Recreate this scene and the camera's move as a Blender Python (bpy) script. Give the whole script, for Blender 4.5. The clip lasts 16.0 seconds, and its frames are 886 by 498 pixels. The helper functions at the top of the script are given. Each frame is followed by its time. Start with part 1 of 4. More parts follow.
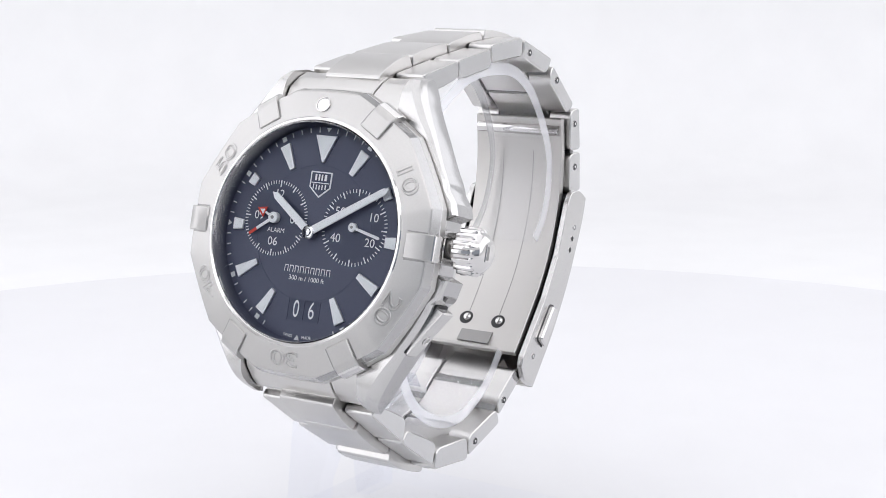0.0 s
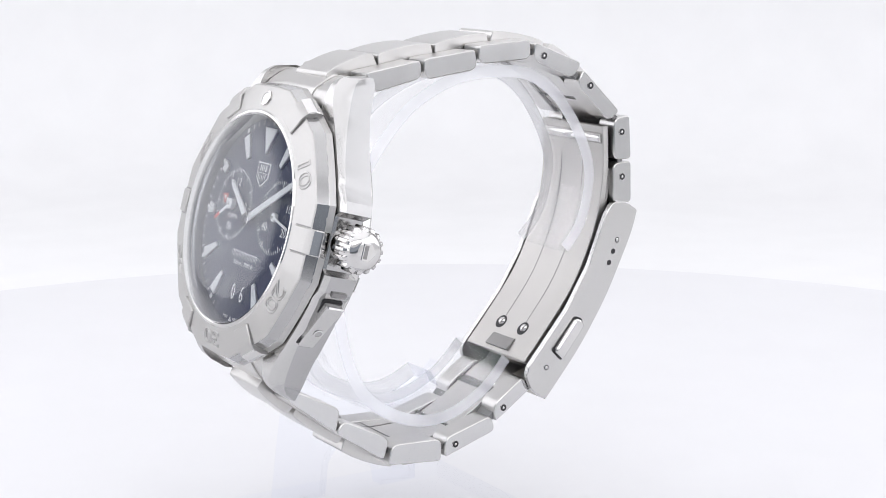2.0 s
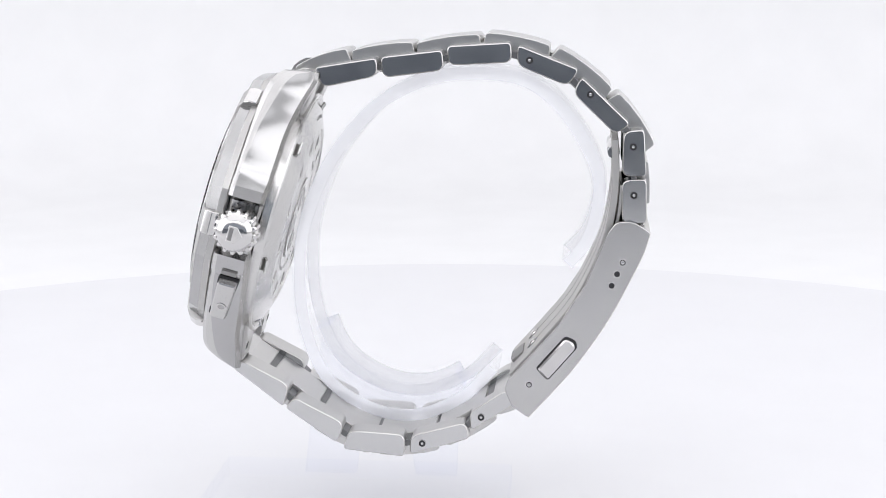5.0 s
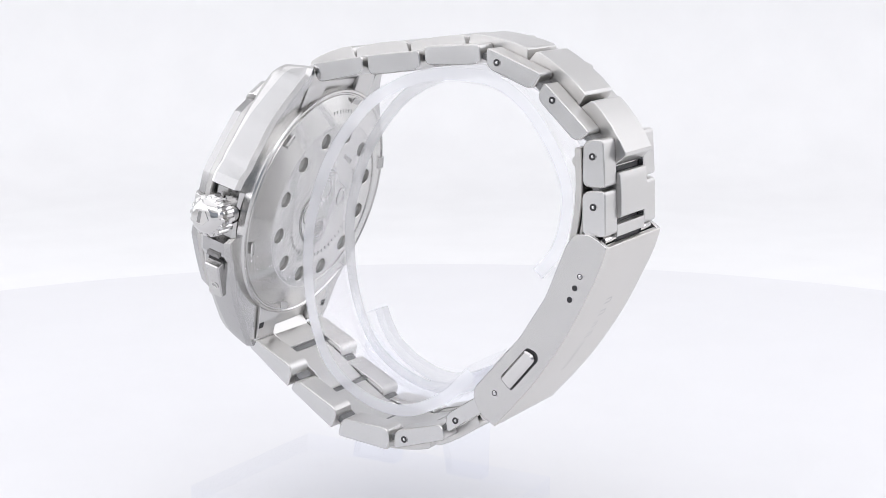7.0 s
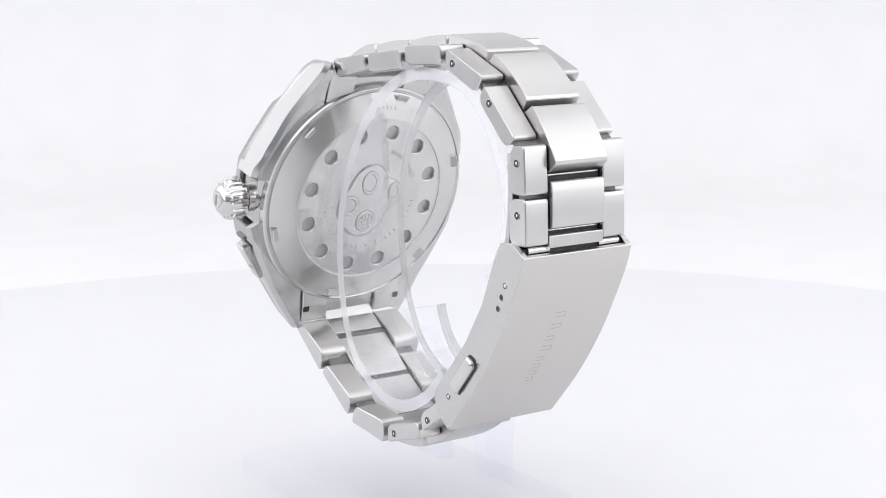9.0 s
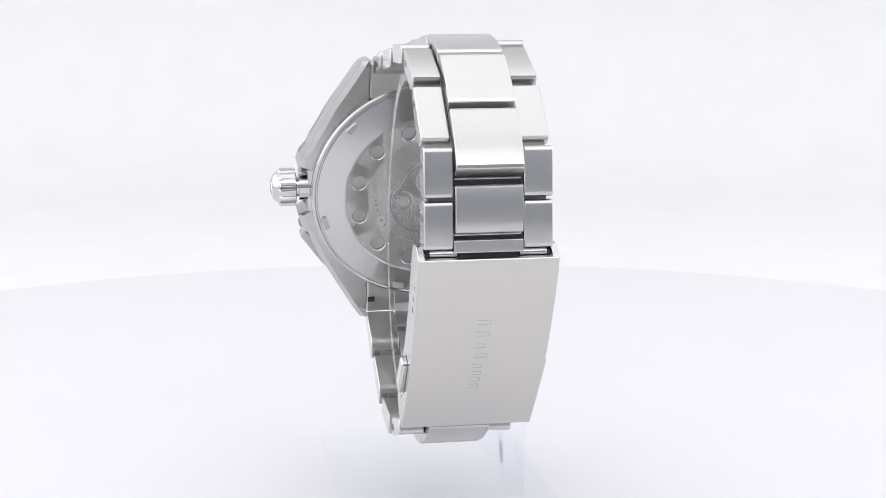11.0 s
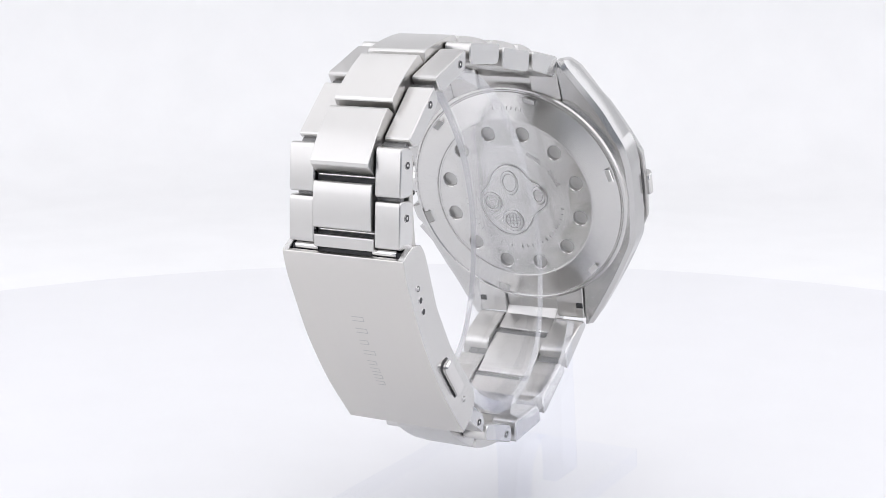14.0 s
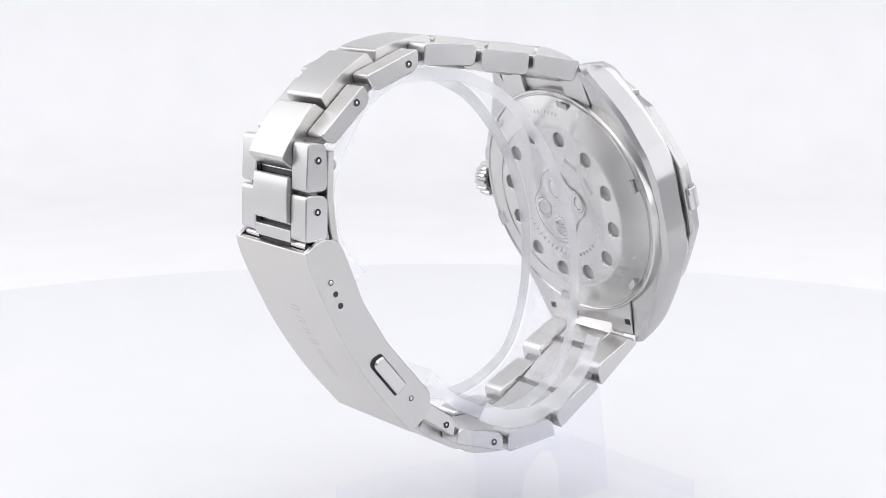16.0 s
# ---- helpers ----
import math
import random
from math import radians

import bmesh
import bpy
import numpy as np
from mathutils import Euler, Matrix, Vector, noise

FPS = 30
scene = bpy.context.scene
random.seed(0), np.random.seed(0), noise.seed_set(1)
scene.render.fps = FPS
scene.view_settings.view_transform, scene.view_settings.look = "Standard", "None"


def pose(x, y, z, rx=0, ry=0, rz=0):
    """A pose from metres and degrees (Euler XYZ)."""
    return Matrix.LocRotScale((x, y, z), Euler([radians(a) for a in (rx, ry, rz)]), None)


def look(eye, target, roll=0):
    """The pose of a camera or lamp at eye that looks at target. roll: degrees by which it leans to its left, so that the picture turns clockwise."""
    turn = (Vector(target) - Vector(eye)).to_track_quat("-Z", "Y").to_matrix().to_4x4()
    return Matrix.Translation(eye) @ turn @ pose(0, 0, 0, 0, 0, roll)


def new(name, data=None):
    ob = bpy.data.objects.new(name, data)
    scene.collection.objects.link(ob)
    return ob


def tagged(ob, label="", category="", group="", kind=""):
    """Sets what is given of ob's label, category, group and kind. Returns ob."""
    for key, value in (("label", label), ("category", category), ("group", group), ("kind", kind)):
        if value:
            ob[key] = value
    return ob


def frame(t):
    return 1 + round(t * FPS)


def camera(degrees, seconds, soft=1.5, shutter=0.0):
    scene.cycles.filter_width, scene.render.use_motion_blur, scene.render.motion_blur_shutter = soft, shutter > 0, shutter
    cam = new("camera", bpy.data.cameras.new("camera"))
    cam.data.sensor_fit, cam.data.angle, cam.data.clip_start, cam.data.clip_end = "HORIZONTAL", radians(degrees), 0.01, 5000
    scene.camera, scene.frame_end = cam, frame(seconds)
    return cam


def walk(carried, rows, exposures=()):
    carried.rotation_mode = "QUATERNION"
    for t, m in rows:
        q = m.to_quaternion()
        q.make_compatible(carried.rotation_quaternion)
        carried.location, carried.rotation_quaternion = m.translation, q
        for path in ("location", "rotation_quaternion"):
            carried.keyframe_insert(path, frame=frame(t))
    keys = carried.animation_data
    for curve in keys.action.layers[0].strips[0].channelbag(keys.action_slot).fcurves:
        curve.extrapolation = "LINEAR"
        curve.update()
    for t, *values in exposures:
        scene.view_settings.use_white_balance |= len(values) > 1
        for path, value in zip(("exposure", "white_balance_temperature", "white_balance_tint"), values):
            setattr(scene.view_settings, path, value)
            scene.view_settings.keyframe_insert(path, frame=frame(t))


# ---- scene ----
cam = camera(30.5, 16.0, soft=0.4)
EYE = pose(0.0001, -0.253, 0.093, 90 - 10.782, 0, 0)
walk(cam, [(0, EYE), (16, EYE)], exposures=[(0, 0.0), (16, 0.0)])

# ---- world and light: a white photo tent, open towards the camera, in a dim room ----
world = bpy.data.worlds.new("dim_room")
scene.world = world
world.use_nodes = True
world.node_tree.nodes["Background"].inputs[0].default_value = (0.8, 0.87, 1.0, 1)
world.node_tree.nodes["Background"].inputs[1].default_value = 0.48


def area_lamp(name, eye, target, sx, sy, watts, colour):
    data = bpy.data.lights.new(name, "AREA")
    data.shape, data.size, data.size_y, data.energy, data.color = "RECTANGLE", sx, sy, watts, colour
    ob = new(name, data)
    ob.matrix_world = look(eye, target)
    return tagged(ob, "unseen white panel that lights the photo tent", "lamp")


area_lamp("tent_lamp_top", (0, 0.06, 0.62), (0, 0.08, 0), 0.85, 0.8, 1.8, (0.965, 0.962, 1.0))
area_lamp("tent_lamp_side", (-0.44, 0.0, 0.27), (0, 0.06, 0.1), 0.86, 0.46, 1.4, (0.95, 0.95, 1.0))
area_lamp("tent_lamp_side", (0.44, 0.0, 0.27), (0, 0.06, 0.1), 0.86, 0.46, 1.4, (0.95, 0.95, 1.0))
# added fill above the opening, unseen, to brighten dial and front faces
area_lamp("front_fill_lamp", (0, -0.44, 0.46), (0, 0.05, 0.06), 0.7, 0.22, 0.9, (0.965, 0.962, 1.0))

# ---- materials ----


def material(name):
    m = bpy.data.materials.new(name)
    m.use_nodes = True
    nt = m.node_tree
    return m, nt, nt.nodes["Principled BSDF"]


def link(nt, a, b):
    nt.links.new(a, b)


def mapped_noise(nt, scale, detail=3.0):
    tc, mp, nz = (nt.nodes.new("ShaderNodeTexCoord"), nt.nodes.new("ShaderNodeMapping"), nt.nodes.new("ShaderNodeTexNoise"))
    link(nt, tc.outputs["Object"], mp.inputs["Vector"])
    mp.inputs["Scale"].default_value = scale
    nz.inputs["Scale"].default_value, nz.inputs["Detail"].default_value = 1.0, detail
    link(nt, mp.outputs["Vector"], nz.inputs["Vector"])
    return nz


def ramp(nt, src, lo, hi):
    mr = nt.nodes.new("ShaderNodeMapRange")
    mr.inputs["From Min"].default_value, mr.inputs["From Max"].default_value = 0.3, 0.7
    mr.inputs["To Min"].default_value, mr.inputs["To Max"].default_value = lo, hi
    link(nt, src, mr.inputs["Value"])
    return mr.outputs["Result"]


def steel(name, colour, rough, grain, bump, smudge=0.05, tone=0.008):
    """Steel with a brushed grain (scale per metre in x, y, z) and soft smudges."""
    m, nt, p = material(name)
    p.inputs["Metallic"].default_value = 1.0
    fine, soft = mapped_noise(nt, grain, 2.0), mapped_noise(nt, (260, 260, 260), 4.0)
    mix = nt.nodes.new("ShaderNodeMix")
    mix.data_type, mix.blend_type = "RGBA", "MIX"
    mix.inputs["A"].default_value = (*[c * (1 - tone) for c in colour], 1)
    mix.inputs["B"].default_value = (*[min(1, c * (1 + tone)) for c in colour], 1)
    link(nt, ramp(nt, fine.outputs["Fac"], 0, 1), mix.inputs["Factor"])
    link(nt, mix.outputs["Result"], p.inputs["Base Color"])
    add = nt.nodes.new("ShaderNodeMath")
    link(nt, ramp(nt, fine.outputs["Fac"], rough * 0.98, rough * 1.02), add.inputs[0])
    link(nt, ramp(nt, soft.outputs["Fac"], 0, smudge), add.inputs[1])
    link(nt, add.outputs[0], p.inputs["Roughness"])
    if bump:
        b = nt.nodes.new("ShaderNodeBump")
        b.inputs["Strength"].default_value, b.inputs["Distance"].default_value = bump, 0.00002
        link(nt, fine.outputs["Fac"], b.inputs["Height"])
        link(nt, b.outputs["Normal"], p.inputs["Normal"])
    return m


def plain(name, colour, rough=0.4, metal=0.0, vary=0.12, scale=900.0):
    m, nt, p = material(name)
    nz = mapped_noise(nt, (scale, scale, scale), 4.0)
    mix = nt.nodes.new("ShaderNodeMix")
    mix.data_type = "RGBA"
    mix.inputs["A"].default_value = (*[c * (1 - vary) for c in colour], 1)
    mix.inputs["B"].default_value = (*[min(1, c * (1 + vary)) for c in colour], 1)
    link(nt, ramp(nt, nz.outputs["Fac"], 0, 1), mix.inputs["Factor"])
    link(nt, mix.outputs["Result"], p.inputs["Base Color"])
    link(nt, ramp(nt, nz.outputs["Fac"], rough * 0.96, rough * 1.04), p.inputs["Roughness"])
    p.inputs["Metallic"].default_value = metal
    return m


BRUSHED = steel("brushed_steel", (0.59, 0.58, 0.565), 0.28, (110, 17000, 110), 0.0, 0.006, 0.007)
BLADE_STEEL = steel("blade_steel", (0.52, 0.508, 0.49), 0.44, (9000, 300, 9000), 0.0, 0.03)
CLASP_STEEL = steel("clasp_steel", (0.62, 0.603, 0.575), 0.29, (60, 15000, 60), 0.0, 0.006, 0.006)
BRUSHED_SIDE = steel("satin_steel", (0.56, 0.553, 0.543), 0.22, (9000, 9000, 9000), 0.03)
POLISHED = steel("polished_steel", (0.62, 0.61, 0.6), 0.07, (900, 900, 900), 0.0, 0.04)
# darker copy of the polished steel; its colour dims the flanks' bright reflections
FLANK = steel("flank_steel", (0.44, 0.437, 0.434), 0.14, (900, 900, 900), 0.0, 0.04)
LINK_SIDE = steel("polished_link_side", (0.58, 0.577, 0.574), 0.1, (2500, 9000, 2500), 0.0, 0.06)
BEZEL_STEEL = steel("bezel_steel", (0.48, 0.472, 0.46), 0.33, (5000, 5000, 5000), 0.05, 0.05, 0.025)
HAND_STEEL = steel("hand_steel", (0.9, 0.9, 0.9), 0.45, (9000, 9000, 9000), 0.0, 0.03)
# dark metal for added strips that put shade into gaps
GAP_SHADE = plain("dark_gap_shade", (0.2, 0.2, 0.2), 0.4, 0.85)
# near-black that stands in for the shade inside holes, slots and recesses
DARK = plain("recess_shade", (0.02, 0.02, 0.022), 0.5)
# dial blacks are lifted: the crystal's reflected haze is mixed into the colour
DIAL = plain("hazed_black_dial", (0.086, 0.094, 0.144), 0.5, vary=0.03, scale=120)
DIAL_SUB = plain("hazed_black_subdial", (0.069, 0.077, 0.121), 0.55, vary=0.03, scale=120)
LUME = plain("white_lume", (0.93, 0.94, 0.93), 0.5, vary=0.03)
PRINT = plain("white_print", (0.92, 0.92, 0.92), 0.6, vary=0.03)
RED = plain("red_lacquer", (0.62, 0.05, 0.025), 0.4)
BACK_STEEL = steel("caseback_steel", (0.62, 0.612, 0.598), 0.22, (14000, 14000, 14000), 0.04)
_nt = BACK_STEEL.node_tree
_p = _nt.nodes["Principled BSDF"]
_tan = _nt.nodes.new("ShaderNodeTangent")
_tan.direction_type, _tan.axis = "RADIAL", "Z"
_p.inputs["Anisotropic"].default_value = 0.88
_p.inputs["Anisotropic Rotation"].default_value = 0.25
link(_nt, _tan.outputs[0], _p.inputs["Tangent"])
# matt, with shade on recess floors and key slots put into the darker colour
RECESS_STEEL = steel("shaded_matt_steel", (0.5, 0.495, 0.485), 0.42, (14000, 14000, 14000), 0.05)
ENGRAVED_LIGHT = steel("shallow_engraving", (0.46, 0.455, 0.45), 0.4, (9000, 9000, 9000), 0.0)
ENGRAVED = steel("engraved_steel", (0.30, 0.295, 0.29), 0.42, (14000, 14000, 14000), 0.05)
WHITE = plain("white_board", (0.80, 0.80, 0.80), 0.6, vary=0.015, scale=40)
UNSEEN_GREY = plain("unseen_grey_ground", (0.2, 0.215, 0.24), 0.6, vary=0.1, scale=30)
TURNTABLE_WHITE = plain("white_turntable", (0.715, 0.715, 0.727), 0.5, vary=0.012, scale=60)


def acrylic(name, clear, rough=0.03, tint=(0.965, 0.972, 0.998), through_tint=(0.996, 0.997, 1.0)):
    """Clear acrylic: part of the light goes straight through the thin sheet, the rest is bent by it."""
    m, nt, p = material(name)
    p.inputs["Base Color"].default_value = (*tint, 1)
    p.inputs["Transmission Weight"].default_value = 1.0
    p.inputs["IOR"].default_value = 1.45
    sm = mapped_noise(nt, (300, 300, 300), 4)
    link(nt, ramp(nt, sm.outputs["Fac"], rough * 0.95, rough * 1.05), p.inputs["Roughness"])
    tr, mx = nt.nodes.new("ShaderNodeBsdfTransparent"), nt.nodes.new("ShaderNodeMixShader")
    tr.inputs["Color"].default_value = (*through_tint, 1)
    mx.inputs[0].default_value = clear
    link(nt, p.outputs[0], mx.inputs[1])
    link(nt, tr.outputs[0], mx.inputs[2])
    link(nt, mx.outputs[0], nt.nodes["Material Output"].inputs["Surface"])
    return m


ACRYLIC = acrylic("clear_acrylic", 0.91, 0.01)
ACRYLIC_THIN = acrylic("thin_clear_acrylic", 0.993, 0.01)
# diffuse white in these two edges stands in for light bent and mirrored there
ACRYLIC_EDGE = acrylic("cut_acrylic_edge", 0.4, 0.1, (0.96, 0.965, 1.0))
ACRYLIC_EDGE.node_tree.nodes["Principled BSDF"].inputs["Transmission Weight"].default_value = 0.45
ACRYLIC_RIM = acrylic("whitened_acrylic_edge", 0.5, 0.1, (0.97, 0.975, 1.0))
ACRYLIC_RIM.node_tree.nodes["Principled BSDF"].inputs["Transmission Weight"].default_value = 0.45
ACRYLIC_MID = acrylic("tinted_acrylic_edge", 0.98, 0.06, (0.97, 0.98, 1.0), (0.982, 0.986, 1.0))
ACRYLIC_END = acrylic("bluish_acrylic_end", 0.7, 0.15, (0.93, 0.94, 1.0), (0.92, 0.93, 0.985))

CRYSTAL, _nt, _p = material("sapphire_crystal")
_out = _nt.nodes["Material Output"]
_tr, _gl, _fr, _mx = (_nt.nodes.new("ShaderNodeBsdfTransparent"), _nt.nodes.new("ShaderNodeBsdfGlossy"),
                      _nt.nodes.new("ShaderNodeFresnel"), _nt.nodes.new("ShaderNodeMixShader"))
_fr.inputs["IOR"].default_value = 1.5
_gl.inputs["Roughness"].default_value = 0.03
_tr.inputs["Color"].default_value = (0.97, 0.98, 0.99, 1)
_sub, _mul = _nt.nodes.new("ShaderNodeMath"), _nt.nodes.new("ShaderNodeMath")
_sub.operation, _sub.use_clamp, _sub.inputs[1].default_value = "SUBTRACT", True, 0.052
_mul.operation, _mul.use_clamp, _mul.inputs[1].default_value = "MULTIPLY", True, 3.2
link(_nt, _fr.outputs[0], _sub.inputs[0])
link(_nt, _sub.outputs[0], _mul.inputs[0])
link(_nt, _mul.outputs[0], _mx.inputs[0])
link(_nt, _tr.outputs[0], _mx.inputs[1])
link(_nt, _gl.outputs[0], _mx.inputs[2])
link(_nt, _mx.outputs[0], _out.inputs["Surface"])

# ---- helpers for shapes; lengths in millimetres ----
MM = 0.001
ID = Matrix.Identity(4)


def part(name, bm, mat, parent=None, label="", m=ID, smooth=False, angle=35):
    bmesh.ops.recalc_face_normals(bm, faces=bm.faces)
    bm.transform(Matrix.Scale(MM, 4) @ m)
    if m.to_3x3().determinant() < 0:
        bmesh.ops.reverse_faces(bm, faces=bm.faces)
    me = bpy.data.meshes.new(name)
    bm.to_mesh(me)
    bm.free()
    me.materials.append(mat)
    if smooth:
        me.shade_smooth()
        me.set_sharp_from_angle(angle=radians(angle))
    ob = new(name, me)
    ob.parent = parent
    return tagged(ob, label)


def share(src, parent, m):
    """Another object on the same mesh, placed by a matrix in millimetres."""
    ob = new(src.name.split(".")[0], src.data)
    ob.parent = parent
    t = m.copy()
    t.translation = t.translation * MM
    ob.matrix_basis = t
    if src.get("label"):
        ob["label"] = src["label"]
    return ob


def rounded(poly, radius, n=4):
    """A polygon with its corners rounded."""
    out = []
    k = len(poly)
    for i in range(k):
        p, a, b = Vector(poly[i]), Vector(poly[i - 1]), Vector(poly[(i + 1) % k])
        r = radius[i] if isinstance(radius, (list, tuple)) else radius
        da, db = (a - p), (b - p)
        r = min(r, da.length * 0.48, db.length * 0.48)
        if r < 1e-4:
            out.append(tuple(p))
            continue
        s, e = p + da.normalized() * r, p + db.normalized() * r
        for j in range(n + 1):
            t = j / n
            out.append(tuple(s * (1 - t) ** 2 + p * 2 * t * (1 - t) + e * t ** 2))
    return out


def extrude(bm, poly, lo, hi, put):
    """A prism over a polygon; put(x, y, h) gives each corner's place. Returns its faces."""
    lower = [bm.verts.new(put(x, y, lo)) for x, y in poly]
    upper = [bm.verts.new(put(x, y, hi)) for x, y in poly]
    k = len(poly)
    faces = [bm.faces.new(lower[::-1]), bm.faces.new(upper)]
    for i in range(k):
        faces.append(bm.faces.new((lower[i], lower[(i + 1) % k], upper[(i + 1) % k], upper[i])))
    return faces


def side_put(u, w, v):
    return (u, v + 1.276, w + 93.0)


def flat_put(x, y, z):
    return (x, y, z)


def soften(bm, width, segments=2, sharp=40):
    bm.normal_update()
    edges = [e for e in bm.edges if len(e.link_faces) == 2 and e.calc_face_angle(0) > radians(sharp)]
    bmesh.ops.bevel(bm, geom=edges, offset=width, segments=segments, affect="EDGES", profile=0.6, clamp_overlap=True)
    return bm


def prism(poly, lo, hi, put=side_put, bevel=0.0, segments=1):
    bm = bmesh.new()
    extrude(bm, poly, lo, hi, put)
    if bevel:
        soften(bm, bevel, segments)
    return bm


def box(x0, x1, y0, y1, z0, z1, bevel=0.0):
    return prism([(x0, y0), (x1, y0), (x1, y1), (x0, y1)], z0, z1, flat_put, bevel)


def lathe(profile, n=64, axis="z", close=True, radial=None):
    """Turns (radius, height) pairs round an axis; radial(angle, r, h) may change the radius."""
    bm = bmesh.new()
    rings = []
    for r, h in profile:
        ring = []
        for i in range(n):
            a = 2 * math.pi * i / n
            q = radial(a, r, h) if radial else r
            x, y = q * math.sin(a), q * math.cos(a)
            ring.append(bm.verts.new((x, y, h) if axis == "z" else (h, x, y)))
        rings.append(ring)
    for a, b in zip(rings, rings[1:] + ([rings[0]] if close == "loop" else [])):
        for i in range(n):
            j = (i + 1) % n
            bm.faces.new((a[i], a[j], b[j], b[i]))
    if close is True:
        bm.faces.new(rings[0][::-1])
        bm.faces.new(rings[-1])
    return bm


def smooth_curve(pts, n=6):
    out = []
    for i in range(len(pts) - 1):
        p0, p1, p2, p3 = (Vector(pts[max(i - 1, 0)]), Vector(pts[i]), Vector(pts[i + 1]), Vector(pts[min(i + 2, len(pts) - 1)]))
        for j in range(n):
            t = j / n
            out.append(0.5 * ((2 * p1) + (p2 - p0) * t + (2 * p0 - 5 * p1 + 4 * p2 - p3) * t * t + (3 * p1 - p0 - 3 * p2 + p3) * t ** 3))
    out.append(Vector(pts[-1]))
    return out


def strip(line, thick, inward=1):
    """A closed band polygon of that thickness along a line."""
    off = []
    for i, p in enumerate(line):
        d = (line[min(i + 1, len(line) - 1)] - line[max(i - 1, 0)]).normalized()
        off.append(p + Vector((d.y, -d.x)) * thick * inward)
    return [tuple(p) for p in line] + [tuple(p) for p in reversed(off)]


def writing(body, size, deep=0.02, tube=0.0, gap=1.0):
    """Letters as a mesh, centred on the origin in the xy plane, in millimetres."""
    cu = bpy.data.curves.new("letters", "FONT")
    cu.body, cu.size, cu.align_x, cu.align_y = body, size, "CENTER", "CENTER"
    cu.resolution_u, cu.space_character = 3, gap
    if tube:
        cu.fill_mode, cu.bevel_depth, cu.bevel_resolution = "NONE", tube, 1
    else:
        cu.extrude = deep
    ob = new("letters", cu)
    dg = bpy.context.evaluated_depsgraph_get()
    me = bpy.data.meshes.new_from_object(ob.evaluated_get(dg))
    bm = bmesh.new()
    bm.from_mesh(me)
    bpy.data.objects.remove(ob)
    bpy.data.curves.remove(cu)
    bpy.data.meshes.remove(me)
    return bm


def merge(bm, other, m=ID):
    other.transform(m)
    me = bpy.data.meshes.new("piece")
    other.to_mesh(me)
    other.free()
    bm.from_mesh(me)
    bpy.data.meshes.remove(me)
    return bm


def at(x, y, z, rz=0.0):
    return Matrix.Translation((x, y, z)) @ Matrix.Rotation(radians(rz), 4, "Z")


# ---- the tent, the room and the turntable ----


def build_setting():
    # floor that sweeps up into a round wall and a roof, with a low opening towards the camera
    prof = [(0.01, -30), (520, -30), (560, -27), (600, -15), (628, 12), (640, 50), (640, 260), (640, 640), (600, 690), (300, 700), (0.01, 700)]
    n = 72
    bm = lathe(prof, n, close=False)
    gap = []
    for f in bm.faces:
        c = f.calc_center_median()
        if c.y < 0 and abs(math.degrees(math.atan2(c.x, -c.y))) < 38 and c.z < 255 and math.hypot(c.x, c.y) > 500:
            gap.append(f)
    bmesh.ops.delete(bm, geom=gap, context="FACES")
    ob = part("backdrop", bm, WHITE, smooth=True)
    tagged(ob, "seamless white photo tent sweeping up behind the turntable", "backdrop", kind="structure")
    # unseen slab, made grey so that the steel mirrors something dark in front
    ob = part("ground", box(-2500, 2500, -2500, 2500, -60, -32), UNSEEN_GREY)
    tagged(ob, "unseen grey slab under the photo tent, darkening reflections", "table", kind="structure")
    root = new("turntable")
    part("top_plate", lathe([(213, -12), (214.6, -11), (215, -2), (214, -0.6), (212, 0)], 200), TURNTABLE_WHITE, root, smooth=True)
    part("drum", lathe([(190, -29.9), (196, -29.9), (196, -12.02), (190, -12.02)], 120), TURNTABLE_WHITE, root, smooth=True)
    return tagged(root, "round white turntable with a smooth matt top", "turntable")


# ---- the acrylic stand ----


def cut_faces(ob, mat, chosen):
    """Give the sawn faces of a clear part their own edge material."""
    ob.data.materials.append(mat)
    for f in ob.data.polygons:
        if chosen(f.normal):
            f.material_index = 1


